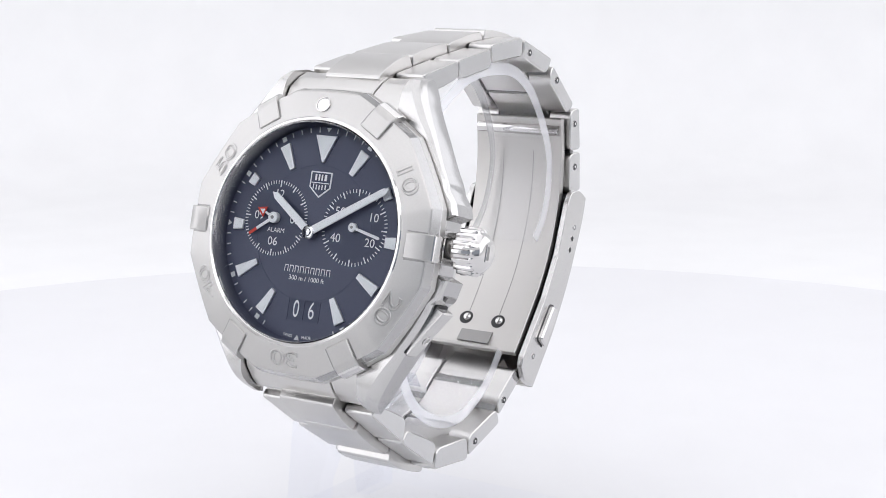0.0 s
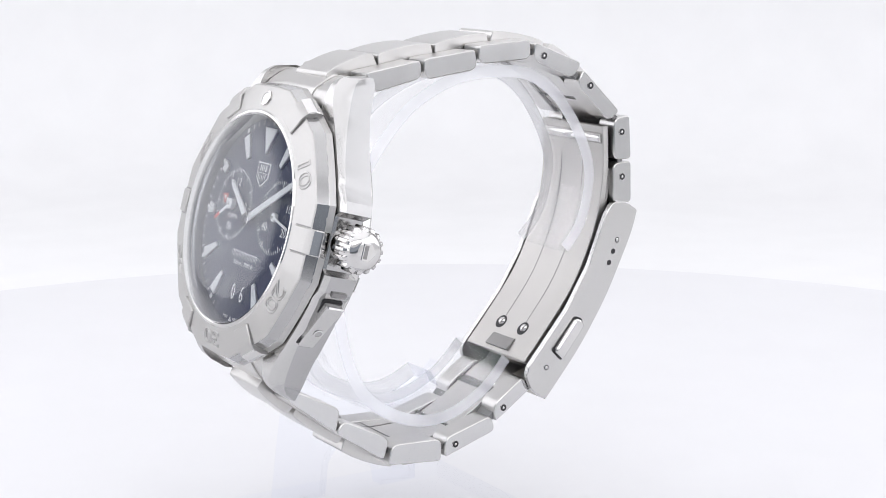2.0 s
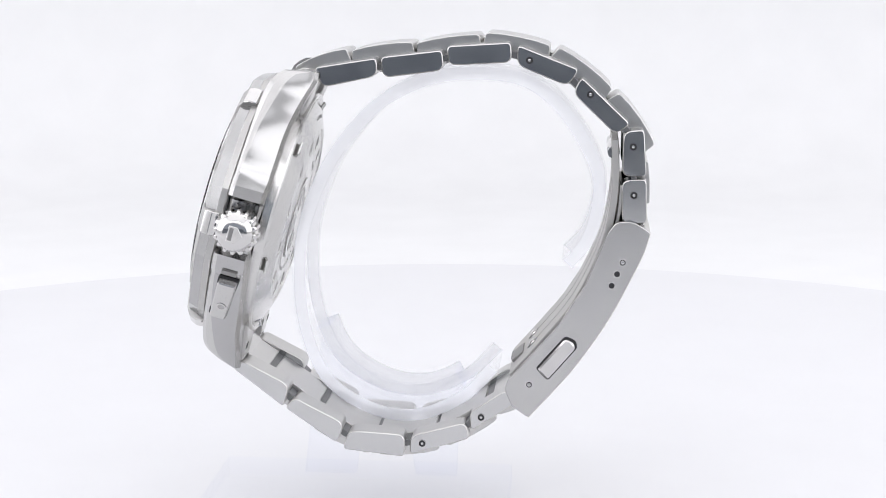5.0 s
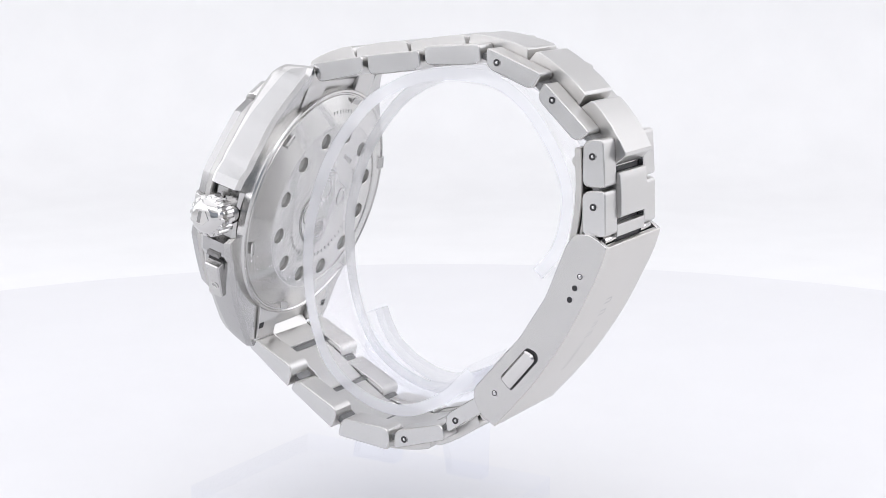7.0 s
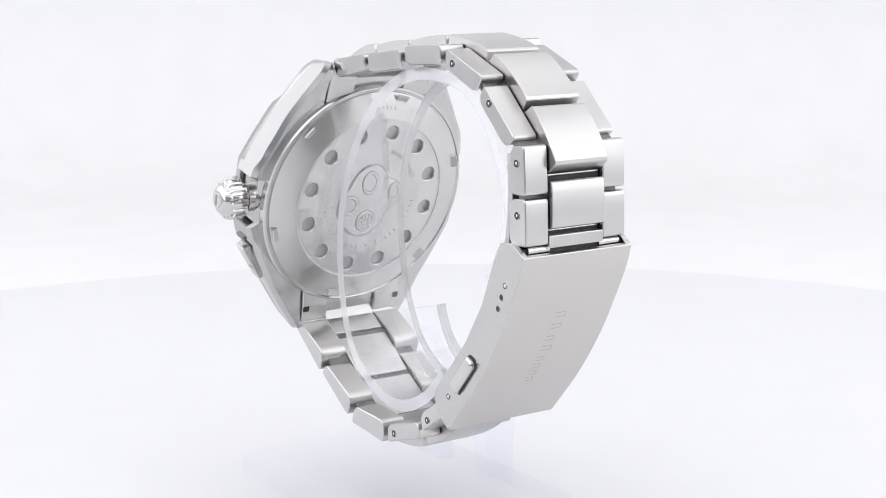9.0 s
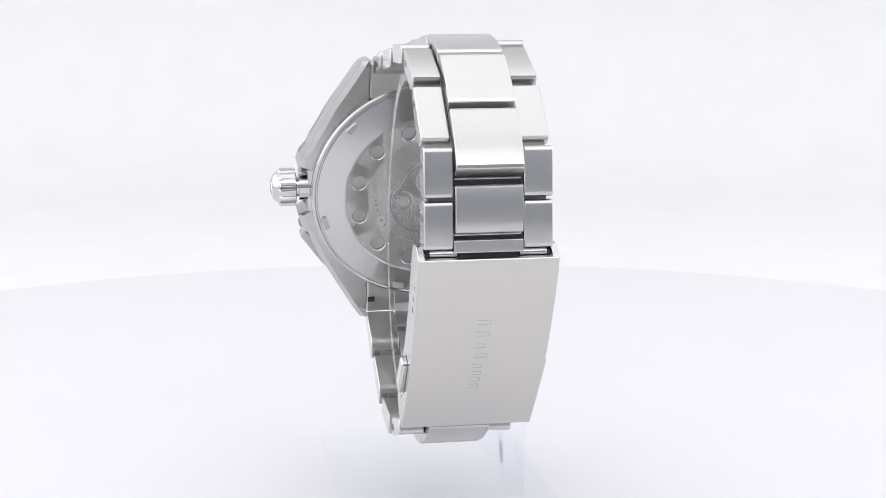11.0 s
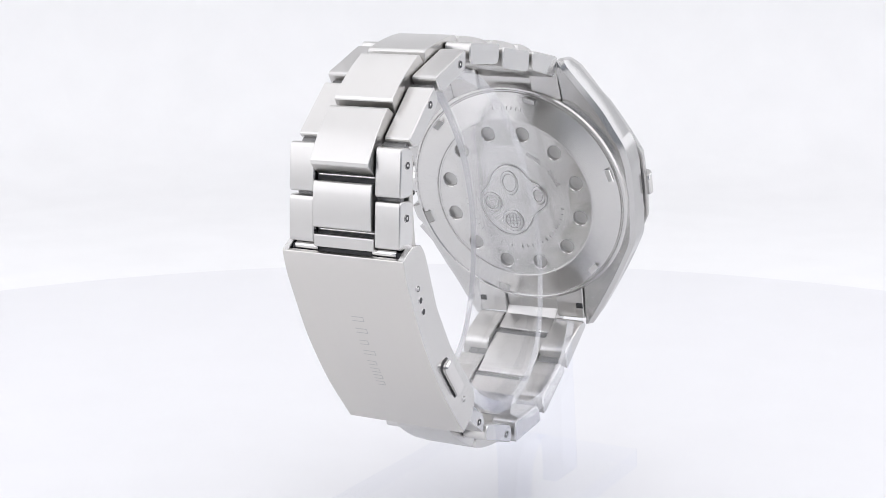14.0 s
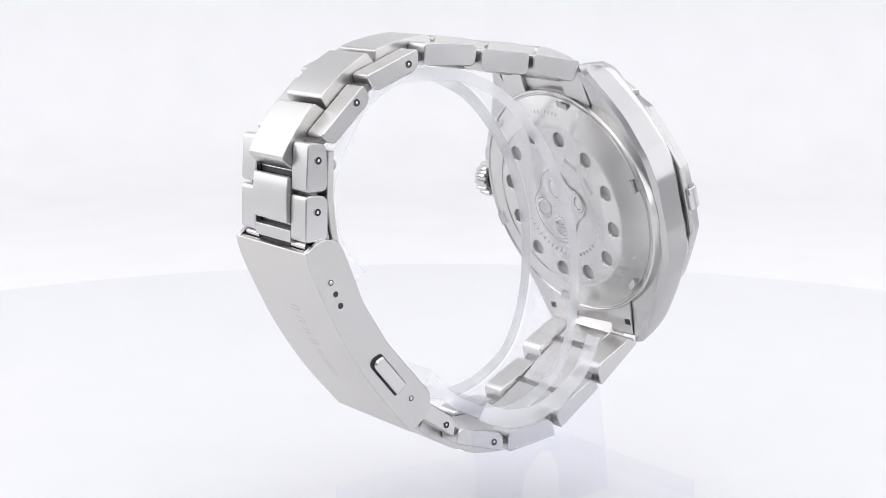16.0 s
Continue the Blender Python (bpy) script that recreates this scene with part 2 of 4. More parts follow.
def build_stand():
    root = new("watch_stand")
    tagged(root, "clear acrylic watch stand with an open hoop, on the white turntable", "stand")
    plate = rounded([(-39.5, -17.3), (10.5, -17.3), (10.5, 17.3), (-39.5, 17.3)], 0.6)
    base = part("base_plate", prism(plate, 0.02, 3.5, lambda x, y, z: (x, y + 1.276, z), 0.15), ACRYLIC_THIN, root, "square clear acrylic base with bluish cut edges")
    cut_faces(base, ACRYLIC_MID, lambda n: abs(n.z) < 0.5)
    outer = smooth_curve([(20.6, -50.1), (23.8, -46.2), (25.5, -41), (25.6, -35.4), (23.0, -29.2), (18.3, -23.0), (12.5, -19.5), (5, -18.7), (-1, -19.4), (-6.6, -21.6), (-11.8, -25.2),
                          (-17.5, -32.2), (-21.2, -40), (-23.0, -48), (-22.6, -59), (-18.9, -68.6), (-11.5, -73.9), (-3.4, -75.0), (4.5, -71.6), (9.5, -66.5)], 5)
    # the far side of the hoop flares a little towards the foot
    flare = lambda u, w, v: side_put(u, w, v * (4.9 - 0.09 * (w + 46)) / 4.4 if v > 0 else v)
    hoop = part("hoop", prism(strip(outer, 2.4, -1), -7.0, 4.4, flare, 0.25), ACRYLIC, root, "open clear acrylic hoop with bright cut edges inside the bracelet")
    cut_faces(hoop, ACRYLIC_EDGE, lambda n: abs(n.y) > 0.8)
    for f in hoop.data.polygons:
        if f.normal.y > 0.8:
            f.material_index = 2
    hoop.data.materials.append(ACRYLIC_RIM)
    low = [p for p in outer if p.y < -63 and p.x < 3.5]
    bridge = part("bridge", prism(strip(low, 2.9, -1), 4.9, 12.3, side_put), ACRYLIC, root, "thick clear bridge with bluish cut ends, from the hoop to its support")
    cut_faces(bridge, ACRYLIC_RIM, lambda n: n.y > 0.8)
    bridge.data.materials.append(ACRYLIC_END)
    for k in (2 + len(low) - 1, len(bridge.data.polygons) - 1):
        bridge.data.polygons[k].material_index = 2
    leg = [(-21.5, -66.5), (-17, -71), (-12.5, -74.2), (-4, -75.4), (3.5, -72.2), (6.0, -69.6), (2.5, -76), (1.6, -82), (1.4, -89.5), (-5.5, -89.5),
           (-6.5, -83.5), (-9.5, -80.2), (-12.8, -80.4), (-15.2, -84), (-15.8, -89.5), (-24.6, -89.5), (-23.4, -80), (-22.2, -72)]
    part("support_plate", prism(leg, 9.45, 12.0, side_put, 0.15), ACRYLIC_MID, root, "clear acrylic support with two legs")
    return root


# ---- the bracelet: corners of each link seen from the side (u to the clasp, w up) ----
UPPER = [
    ((-18.7, -19.0), (-9.2, -17.5), (-9.0, -20.2), (-17.5, -22.0), 9.9),
    ((-8.6, -17.4), (0.7, -16.3), (1.0, -19.3), (-8.3, -20.5), 9.6),
    ((1.4, -15.7), (11.0, -15.1), (11.2, -18.1), (1.6, -18.6), 9.3),
    ((12.0, -15.5), (21.2, -19.1), (19.6, -21.6), (11.9, -18.5), 9.05),
    ((21.6, -20.2), (29.0, -27.2), (26.8, -28.8), (20.3, -22.6), 9.1),
    ((31.1, -28.0), (31.6, -35.1), (27.9, -35.1), (28.0, -28.3), 9.1),
    ((31.6, -35.5), (31.8, -42.3), (28.0, -42.3), (27.9, -35.7), 9.1),
]
LOWER = [
    ((-32.4, -66.1), (-24.3, -72.3), (-23.4, -68.7), (-30.9, -64.8), 9.9),
    ((-24.2, -72.5), (-15.9, -78.1), (-14.8, -74.8), (-22.8, -70.7), 9.6),
    ((-15.1, -79.1), (-5.3, -80.1), (-5.2, -76.5), (-14.2, -76.0), 9.3),
    ((-4.5, -79.8), (5.0, -76.9), (4.4, -74.3), (-4.4, -76.7), 9.0),
    ((5.2, -75.7), (12.4, -70.9), (10.8, -68.8), (4.8, -72.8), 8.8),
]
PIN_HOLES = [(13.8, -17.75, 3), (22.95, -22.8, 4), (29.5, -30.6, 5), (29.75, -37.95, 6)]
LOW_HOLES = [(6.75, -73.45, 4), (-2.5, -77.9, 3)]


def pin(root, u, w, v_face, size=0.42):
    """A pin in its hole: a dark ring with a steel head, on both sides of the bracelet."""
    for s in (-1, 1):
        ring = lathe([(size + 0.2, 0), (size + 0.2, 0.06), (size + 0.02, 0.06), (size - 0.02, -0.1)], 20, close=False)
        m = Matrix.Translation(side_put(u, w, s * v_face)) @ Matrix.Rotation(radians(-90 * s), 4, "X")
        hole = part("pin_hole", ring, POLISHED, root, m=m, smooth=True)
        part("pin_shade", lathe([(size + 0.12, 0.0), (size + 0.12, 0.075)], 20), DARK, hole, m=m)
        part("pin_head", lathe([(size * 0.5, 0.02), (size * 0.5, 0.09), (size * 0.3, 0.13)], 16), POLISHED, hole, m=m, smooth=True)


def side_links(root, rows):
    for a, b, c, d, wide in rows:
        for s in (-1, 1):
            # the plain side of the first links sits a little higher
            up = Vector((0, 0.4 if s > 0 and a[1] > -20 and a[0] < 5 else 0))
            poly = rounded([tuple(Vector(a) + up), tuple(Vector(b) + up), c, d], [0.75, 0.75, 1.3, 1.3])
            lo, hi = sorted((s * 4.98, s * wide))
            bm = prism(poly, lo, hi, side_put, 0.16)
            bm.normal_update()
            for f in bm.faces:
                f.material_index = 1 if abs(f.normal.y) > 0.9 else 0
            ob = part("side_link", bm, BRUSHED, root, "brushed steel outer link", smooth=True, angle=24)
            ob.data.materials.append(LINK_SIDE)


def mid(p, q, t=0.5):
    return Vector(p) * (1 - t) + Vector(q) * t


def centre_link(root, pts, thick=3.0, lifts=(0.12, 1.6, 0.12), half=4.78):
    """A centre link that bulges over a joint; pts run along the links' outer line."""
    p0, p1, p2 = [Vector(p) for p in pts]
    d = (p2 - p0).normalized()
    n = Vector((-d.y, d.x))
    peak = (p1 - p0).dot(n) + lifts[1] * 0.75
    long = (p2 - p0).length
    top = [p0 + d * long * t + n * h for t, h in ((0, lifts[0]), (0.015, peak * 0.72), (0.06, peak * 0.84), (0.25, peak * 0.955), (0.5, peak), (0.75, peak * 0.955), (0.94, peak * 0.84), (0.985, peak * 0.72))]
    end = p2 + n * -0.05
    low = [p2 - n * (thick - 0.9) - d * 0.5, p1 - n * (thick - 0.5), p0 - n * (thick - 0.9) + d * 0.5]
    poly = [tuple(p) for p in top] + [tuple(end), tuple(end - n * 0.5)] + [tuple(p) for p in low]
    part("centre_link", prism(poly, -half, half, side_put, 0.1), BRUSHED, root, "brushed steel centre link", smooth=True, angle=20)


def build_bracelet(root):
    side_links(root, UPPER)
    side_links(root, LOWER)
    for rows, holes in ((UPPER, PIN_HOLES), (LOWER, LOW_HOLES)):
        for u, w, i in holes:
            pin(root, u, w, rows[i][4] + 0.01)
    # dark strips added inside the links, painting shade into the gaps between them
    for rows in (UPPER, LOWER):
        line = []
        for a, b, c, d, _ in rows:
            line += [mid(mid(a, d), mid(b, c), 0.12), mid(mid(a, d), mid(b, c), 0.88)]
        half = strip(line, 0.45, 1)[len(line):][::-1]
        part("gap_shade_strip", prism(strip([Vector(p) for p in half], 0.9, -1), -8.4, 8.4), GAP_SHADE, root)
    centre_link(root, [(-22.0, -21.1), (-18.9, -18.9), tuple(mid(UPPER[0][0], UPPER[0][1], 0.52))], lifts=(0.1, 1.75, 0.12))
    for i in range(5):
        a, b = UPPER[i], UPPER[i + 1]
        end = mid(b[0], b[1], 0.5 if i < 4 else 0.56)
        centre_link(root, [tuple(mid(a[0], a[1], 0.54)), tuple(mid(a[1], b[0])), tuple(end)], lifts=(0.1, (2.3, 1.9, 1.2, 1.8, 1.3)[i], 0.12))
    centre_link(root, [(31.35, -33.25), (31.6, -36.4), (31.7, -39.95)], lifts=(0.1, 0.85, 0.1))
    # lower centre links, from the clasp back to the case, so that the outer side stays outside
    low = [(r[1], r[0]) for r in LOWER]
    for i in range(4, 0, -1):
        a, b = low[i], low[i - 1]
        centre_link(root, [tuple(mid(a[0], a[1], 0.55)), tuple(mid(a[1], b[0])), tuple(mid(b[0], b[1], 0.5))])
    centre_link(root, [(15.0, -70.3), (11.5, -72.1), tuple(mid(low[4][0], low[4][1], 0.5))])
    centre_link(root, [tuple(mid(low[0][0], low[0][1], 0.55)), (-32.3, -66.9), (-33.9, -63.9)], lifts=(0.1, 0.7, 0.05))
    # spring bar tubes behind the open slots
    for u, w in ((29.6, -32.6), (29.7, -40.45)):
        part("slot_shade", prism(rounded([(u - 1.6, w + 0.9), (u + 0.9, w + 0.9), (u + 0.9, w - 0.9), (u - 1.6, w - 0.9)], 0.2), -4.8, 4.8), DARK, root)
        bm = lathe([(0.22, -4.7), (0.22, 4.7)], 14)
        part("pin_tube", bm, POLISHED, root, m=Matrix.Translation(side_put(u + 0.8, w + 0.1, 0)) @ Matrix.Rotation(radians(90), 4, "X"), smooth=True)
    # solid foot of the last upper link, ahead of the clasp
    part("end_bar", prism(rounded([(28.2, -40.95), (31.75, -40.95), (31.8, -42.75), (28.2, -42.75)], 0.2), -4.93, 4.93, side_put, 0.08), BRUSHED, root)


def build_clasp(root):
    edge = [(32.4, -43.6), (31.4, -46.9), (29.5, -51.0), (26.6, -56.7), (23.3, -61.9), (19.9, -66.5), (14.2, -73.0)]
    outer = smooth_curve(edge, 4)
    cover = prism(strip(outer, 0.9, 1), -9.95, 9.95, side_put, 0.1)
    clasp = part("clasp_cover", cover, CLASP_STEEL, root, "brushed steel folding clasp cover", smooth=True)
    side = [tuple(p + Vector((-0.05, 0.03))) for p in outer] + [(11.6, -71.2), (10.5, -68.6), (10.8, -67.2), (18.4, -58.5), (22.6, -51.9), (25.2, -45.5), (26.0, -43.6), (27.2, -42.0), (29.6, -41.9), (31.0, -42.6)]
    for s in (-1, 1):
        lo, hi = sorted((s * 9.0, s * 10.0))
        part("clasp_side", prism(rounded(side, 0.5, 2), lo, hi, side_put, 0.1), BRUSHED_SIDE, clasp, smooth=True)
        btn = rounded([(15.5, -65.0), (17.1, -66.6), (21.3, -61.6), (21.0, -60.7), (19.7, -60.1)], 0.5, 3)
        lo, hi = sorted((s * 9.5, s * 10.9))
        part("clasp_button", prism(btn, lo, hi, side_put, 0.35), POLISHED, clasp, "polished release button", smooth=True)
        rim = rounded([(15.2, -65.0), (17.1, -66.95), (21.65, -61.6), (21.3, -60.4), (19.7, -59.8)], 0.5, 3)
        lo, hi = sorted((s * 9.6, s * 10.015))
        # black sheet painting the shade around the button
        part("button_recess_shade", prism(rim, lo, hi, side_put), DARK, clasp)
    for u, w, empty in ((28.25, -48.15, False), (27.45, -49.95, True), (26.65, -51.75, True), (14.25, -67.65, False)):
        for s in (-1, 1):
            m = Matrix.Translation(side_put(u, w, s * 10.0)) @ Matrix.Rotation(radians(-90 * s), 4, "X")
            hole = part("adjust_hole", lathe([(0.62, 0), (0.6, 0.05), (0.46, 0.05), (0.42, -0.1)], 20, close=False), POLISHED, clasp, m=m, smooth=True)
            part("hole_shade", lathe([(0.45, 0.0), (0.45, 0.03)], 18), DARK, hole, m=m)
            if not empty:
                part("pin_head", lathe([(0.3, 0.02), (0.3, 0.06), (0.18, 0.12)], 14), POLISHED, hole, m=m, smooth=True)
    # plain bars where the maker's name is engraved, along the cover
    for t, tall in ((0.41, 2.0), (0.465, 2.0), (0.525, 1.5), (0.58, 2.0), (0.64, 1.5), (0.685, 1.5), (0.73, 1.5), (0.775, 1.4)):
        i = int(t * (len(outer) - 1))
        p = mid(outer[i], outer[i + 1], t * (len(outer) - 1) - i)
        d = (outer[i + 1] - outer[i]).normalized()
        n = Vector((-d.y, d.x))
        bar = None
        for off, v0, v1 in ((-0.38, -0.9, -0.9 + tall), (0.38, -0.9, -0.9 + tall), (0, -0.9 + tall - 0.1, -0.9 + tall)):
            q, half = p + d * off, (0.055 if off else 0.43)
            bm = prism(strip([q - d * half - n * 0.02, q + d * half - n * 0.02], 0.035, -1), v0, v1)
            made = part("engraved_bar" if bar is None else "engraved_stroke", bm, ENGRAVED_LIGHT, clasp)
            bar = made
    # spring bar ends at the top of the clasp
    for s in (-1, 1):
        bm = lathe([(0.55, -1.9), (0.6, -1.7), (0.6, 1.7), (0.55, 1.9)], 18)
        part("spring_bar", bm, POLISHED, clasp, m=Matrix.Translation(side_put(30.9, -42.95, s * 6.4)) @ Matrix.Rotation(radians(90), 4, "X"), smooth=True)
    part("clasp_shade", prism([(27.6, -42.7), (31.0, -42.7), (31.3, -44.6), (29.6, -48.5), (26.4, -48.5)], -8.9, 8.9), DARK, clasp)
    # folding blades inside
    inner = smooth_curve([(26.2, -29.6), (26.4, -37.4), (24.9, -45.6), (20.8, -54.6), (15.2, -61.8), (11.0, -66.6)], 4)
    blade = part("blade", prism(strip(inner, 1.1, -1), -8.3, 8.3, side_put, 0.12), BLADE_STEEL, clasp, "satin steel folding blade", smooth=True)
    inner2 = smooth_curve([(27.6, -36.6), (27.0, -42.4), (24.4, -50.2), (20.4, -57.0)], 4)
    part("blade", prism(strip(inner2, 0.6, -1), -8.0, 8.0, side_put, 0.1), BLADE_STEEL, clasp, smooth=True)
    for s in (-1, 1):
        rail = [p + Vector((-0.03, 0.02)) for p in inner[3:-4]]
        part("blade_seam", prism(strip(rail, 0.16, -1), s * 2.9 - 0.06, s * 2.9 + 0.06), ENGRAVED, blade)
        # ball catches near the foot of the blade
        face = Matrix.Translation(side_put(14.55, -62.65, s * 3.1)) @ Vector((-0.75, 0, 0.66)).to_track_quat("Z", "Y").to_matrix().to_4x4()
        # black disc in place of the shaded hole
        part("catch_hole_shade", lathe([(1.25, -0.3), (1.25, 0.06), (1.15, 0.08)], 28), DARK, blade, m=face)
        part("catch_ball", lathe([(0.75, 0.0), (0.7, 0.25), (0.5, 0.45), (0.2, 0.55)], 20), POLISHED, blade, m=face @ Matrix.Translation((0.15, 0.1, 0)), smooth=True)
    # grey patch that paints the shade in the slot at the blade's foot
    part("blade_slot_shade", prism([(12.9, -64.2), (13.5, -64.8), (11.8, -66.3), (11.2, -65.7)], -3.0, 3.0), ENGRAVED, blade)
    hinge = lathe([(0.9, -7.9), (0.95, -7.7), (0.95, 7.7), (0.9, 7.9)], 18)
    part("hinge", hinge, POLISHED, clasp, m=Matrix.Translation(side_put(26.6, -31.6, 0)) @ Matrix.Rotation(radians(90), 4, "X"), smooth=True)


# ---- the watch head, in its own space: x to the crown, y to twelve, z out of the dial ----
TILT = radians(15.512)
HEAD = Matrix(((0, math.sin(TILT), -math.cos(TILT), -23.003), (-1, 0, 0, 1.233), (0, math.cos(TILT), math.sin(TILT), 49.566), (0, 0, 0, 1)))
HEAD = HEAD @ Matrix.Rotation(radians(1.294), 4, "Y") @ Matrix.Rotation(radians(-0.624), 4, "Z")


# y: half width on the plain side, half width on the crown side, underside, top, front edge of the flank
CASE = [(-23.8, 11.2, 11.2, 2.0, 3.3, 2.8), (-23.4, 11.5, 11.5, 2.1, 5.0, 4.0), (-22.2, 12.3, 12.3, 2.2, 7.2, 5.4), (-20.8, 13.2, 13.2, 2.4, 8.3, 6.2),
        (-18.0, 14.8, 14.8, 2.8, 8.7, 6.9), (-15.5, 16.3, 16.3, 2.9, 8.75, 7.4), (-12.0, 18.15, 18.15, 3.0, 8.75, 7.8), (-7.5, 20.1, 20.1, 3.1, 8.75, 8.0),
        (-6.4, 20.2, 21.2, 3.2, 8.75, 8.0), (-4.0, 20.4, 21.9, 3.3, 8.75, 8.0), (-3.3, 20.4, 20.2, 3.4, 8.75, 8.0), (4.2, 20.4, 20.2, 3.4, 8.75, 8.0),
        (5.0, 20.4, 21.9, 3.3, 8.75, 8.0), (6.6, 20.2, 21.4, 3.2, 8.75, 8.0), (8.2, 19.9, 20.1, 3.1, 8.75, 8.0), (12.0, 18.15, 18.15, 3.1, 8.75, 7.8), (15.5, 16.3, 16.3, 3.0, 8.75, 7.4),
        (19.4, 14.0, 14.0, 2.4, 8.65, 6.5), (22.0, 12.6, 12.6, 1.7, 8.1, 5.7), (23.2, 11.9, 11.9, 1.4, 7.0, 5.0), (23.9, 11.5, 11.5, 1.4, 5.8, 4.0), (24.3, 11.2, 11.2, 1.6, 3.2, 2.6)]


def loft(bm, stations, glossy):
    rows = [[bm.verts.new(p) for p in s] for s in stations]
    k = len(rows[0])
    for a, b in zip(rows, rows[1:]):
        for i in range(k):
            bm.faces.new((a[i], a[(i + 1) % k], b[(i + 1) % k], b[i])).material_index = 1 if i == glossy else 0
    bm.faces.new(rows[0][::-1])
    bm.faces.new(rows[-1])


def smooth_table(table, y):
    """Catmull-Rom between the rows of a table."""
    ys = [r[0] for r in table]
    if y <= ys[0] or y >= ys[-1]:
        return list(table[0][1:] if y <= ys[0] else table[-1][1:])
    i = max(k for k in range(len(ys) - 1) if ys[k] <= y)
    p0, p1, p2, p3 = table[max(i - 1, 0)], table[i], table[i + 1], table[min(i + 2, len(table) - 1)]
    t = (y - p1[0]) / (p2[0] - p1[0])
    return [0.5 * (2 * b + (c - a) * t + (2 * a - 5 * b + 4 * c - d) * t * t + (3 * b - a - 3 * c + d) * t ** 3) for a, b, c, d in zip(p0[1:], p1[1:], p2[1:], p3[1:])]


def build_case(root):
    bm = bmesh.new()
    low_part, high_part = [r for r in CASE if r[0] <= -7.4], [r for r in CASE if r[0] >= 8.1]
    rows = [(y, *smooth_table(low_part, y)) for y in np.linspace(-23.8, -7.5, 20)]
    rows += [r for r in CASE if -7.4 < r[0] < 8.1]
    rows += [(y, *smooth_table(high_part, y)) for y in np.linspace(8.2, 24.3, 20)]
    for s in (-1, 1):
        st = []
        for y, l, r, lo, hi, zf in rows:
            o = r if s > 0 else l
            c = min(1.2, 0.55 * (hi - zf) + 0.2)
            inner = 10.05 if abs(y) > 16.6 else 0.0
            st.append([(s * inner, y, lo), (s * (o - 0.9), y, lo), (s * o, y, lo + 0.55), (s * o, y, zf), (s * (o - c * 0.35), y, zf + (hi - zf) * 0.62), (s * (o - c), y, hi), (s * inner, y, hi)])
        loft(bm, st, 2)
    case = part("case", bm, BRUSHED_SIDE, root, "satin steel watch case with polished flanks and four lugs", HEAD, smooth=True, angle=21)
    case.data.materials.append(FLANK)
    return case


def build_end_links(case):
    put = lambda y, z, x: (x, y, z)
    for s, d in ((-1, -0.7), (1, 0.2)):
        prof = [(14.5, 8.2), (18.6, 8.15), (20.8, 7.4), (22.6, 5.6), (23.7, 3.9), (23.5, 1.9), (20.5, 1.9), (17.2, 2.4), (17.0, 4.5), (14.5, 4.5)]
        poly = [(s * (y + (d if y > 17.1 else 0)), z) for y, z in prof]
        for x0, x1 in ((-9.88, -4.9), (4.9, 9.88)):
            part("end_link", prism(rounded(poly, 0.4), x0, x1, put, 0.12), BRUSHED, case, m=HEAD, smooth=True)
        for x in (-9.2, 9.2) if s < 0 else ():
            # small black box drawn for the shade in a spring bar slot
            part("spring_bar_slot_shade", box(x - 0.6, x + 0.6, s * (21.0 + d) - 0.5, s * (21.0 + d) + 0.5, 1.86, 2.3), DARK, case, m=HEAD)
        mid_poly = [(s * (y + d), z) for y, z in ((14.0, 8.45), (18.6, 8.4), (21.0, 7.6), (22.8, 5.8), (23.7, 4.4), (23.4, 2.8), (20.5, 2.6), (18.0, 3.2), (14.0, 4.6))]
        part("end_link", prism(rounded(mid_poly, 0.5), -4.85, 4.85, put, 0.12), BRUSHED, case, m=HEAD, smooth=True)


def bezel_radius(a, r, h):
    """Twelve crisp flats: the numerals sit on six of them, the studs on the other six."""
    if r < 19.0:
        return r
    return r * (1 + 0.75 * (1 / math.cos(radians((math.degrees(a) + 15.0) % 30.0 - 15.0)) - 1))


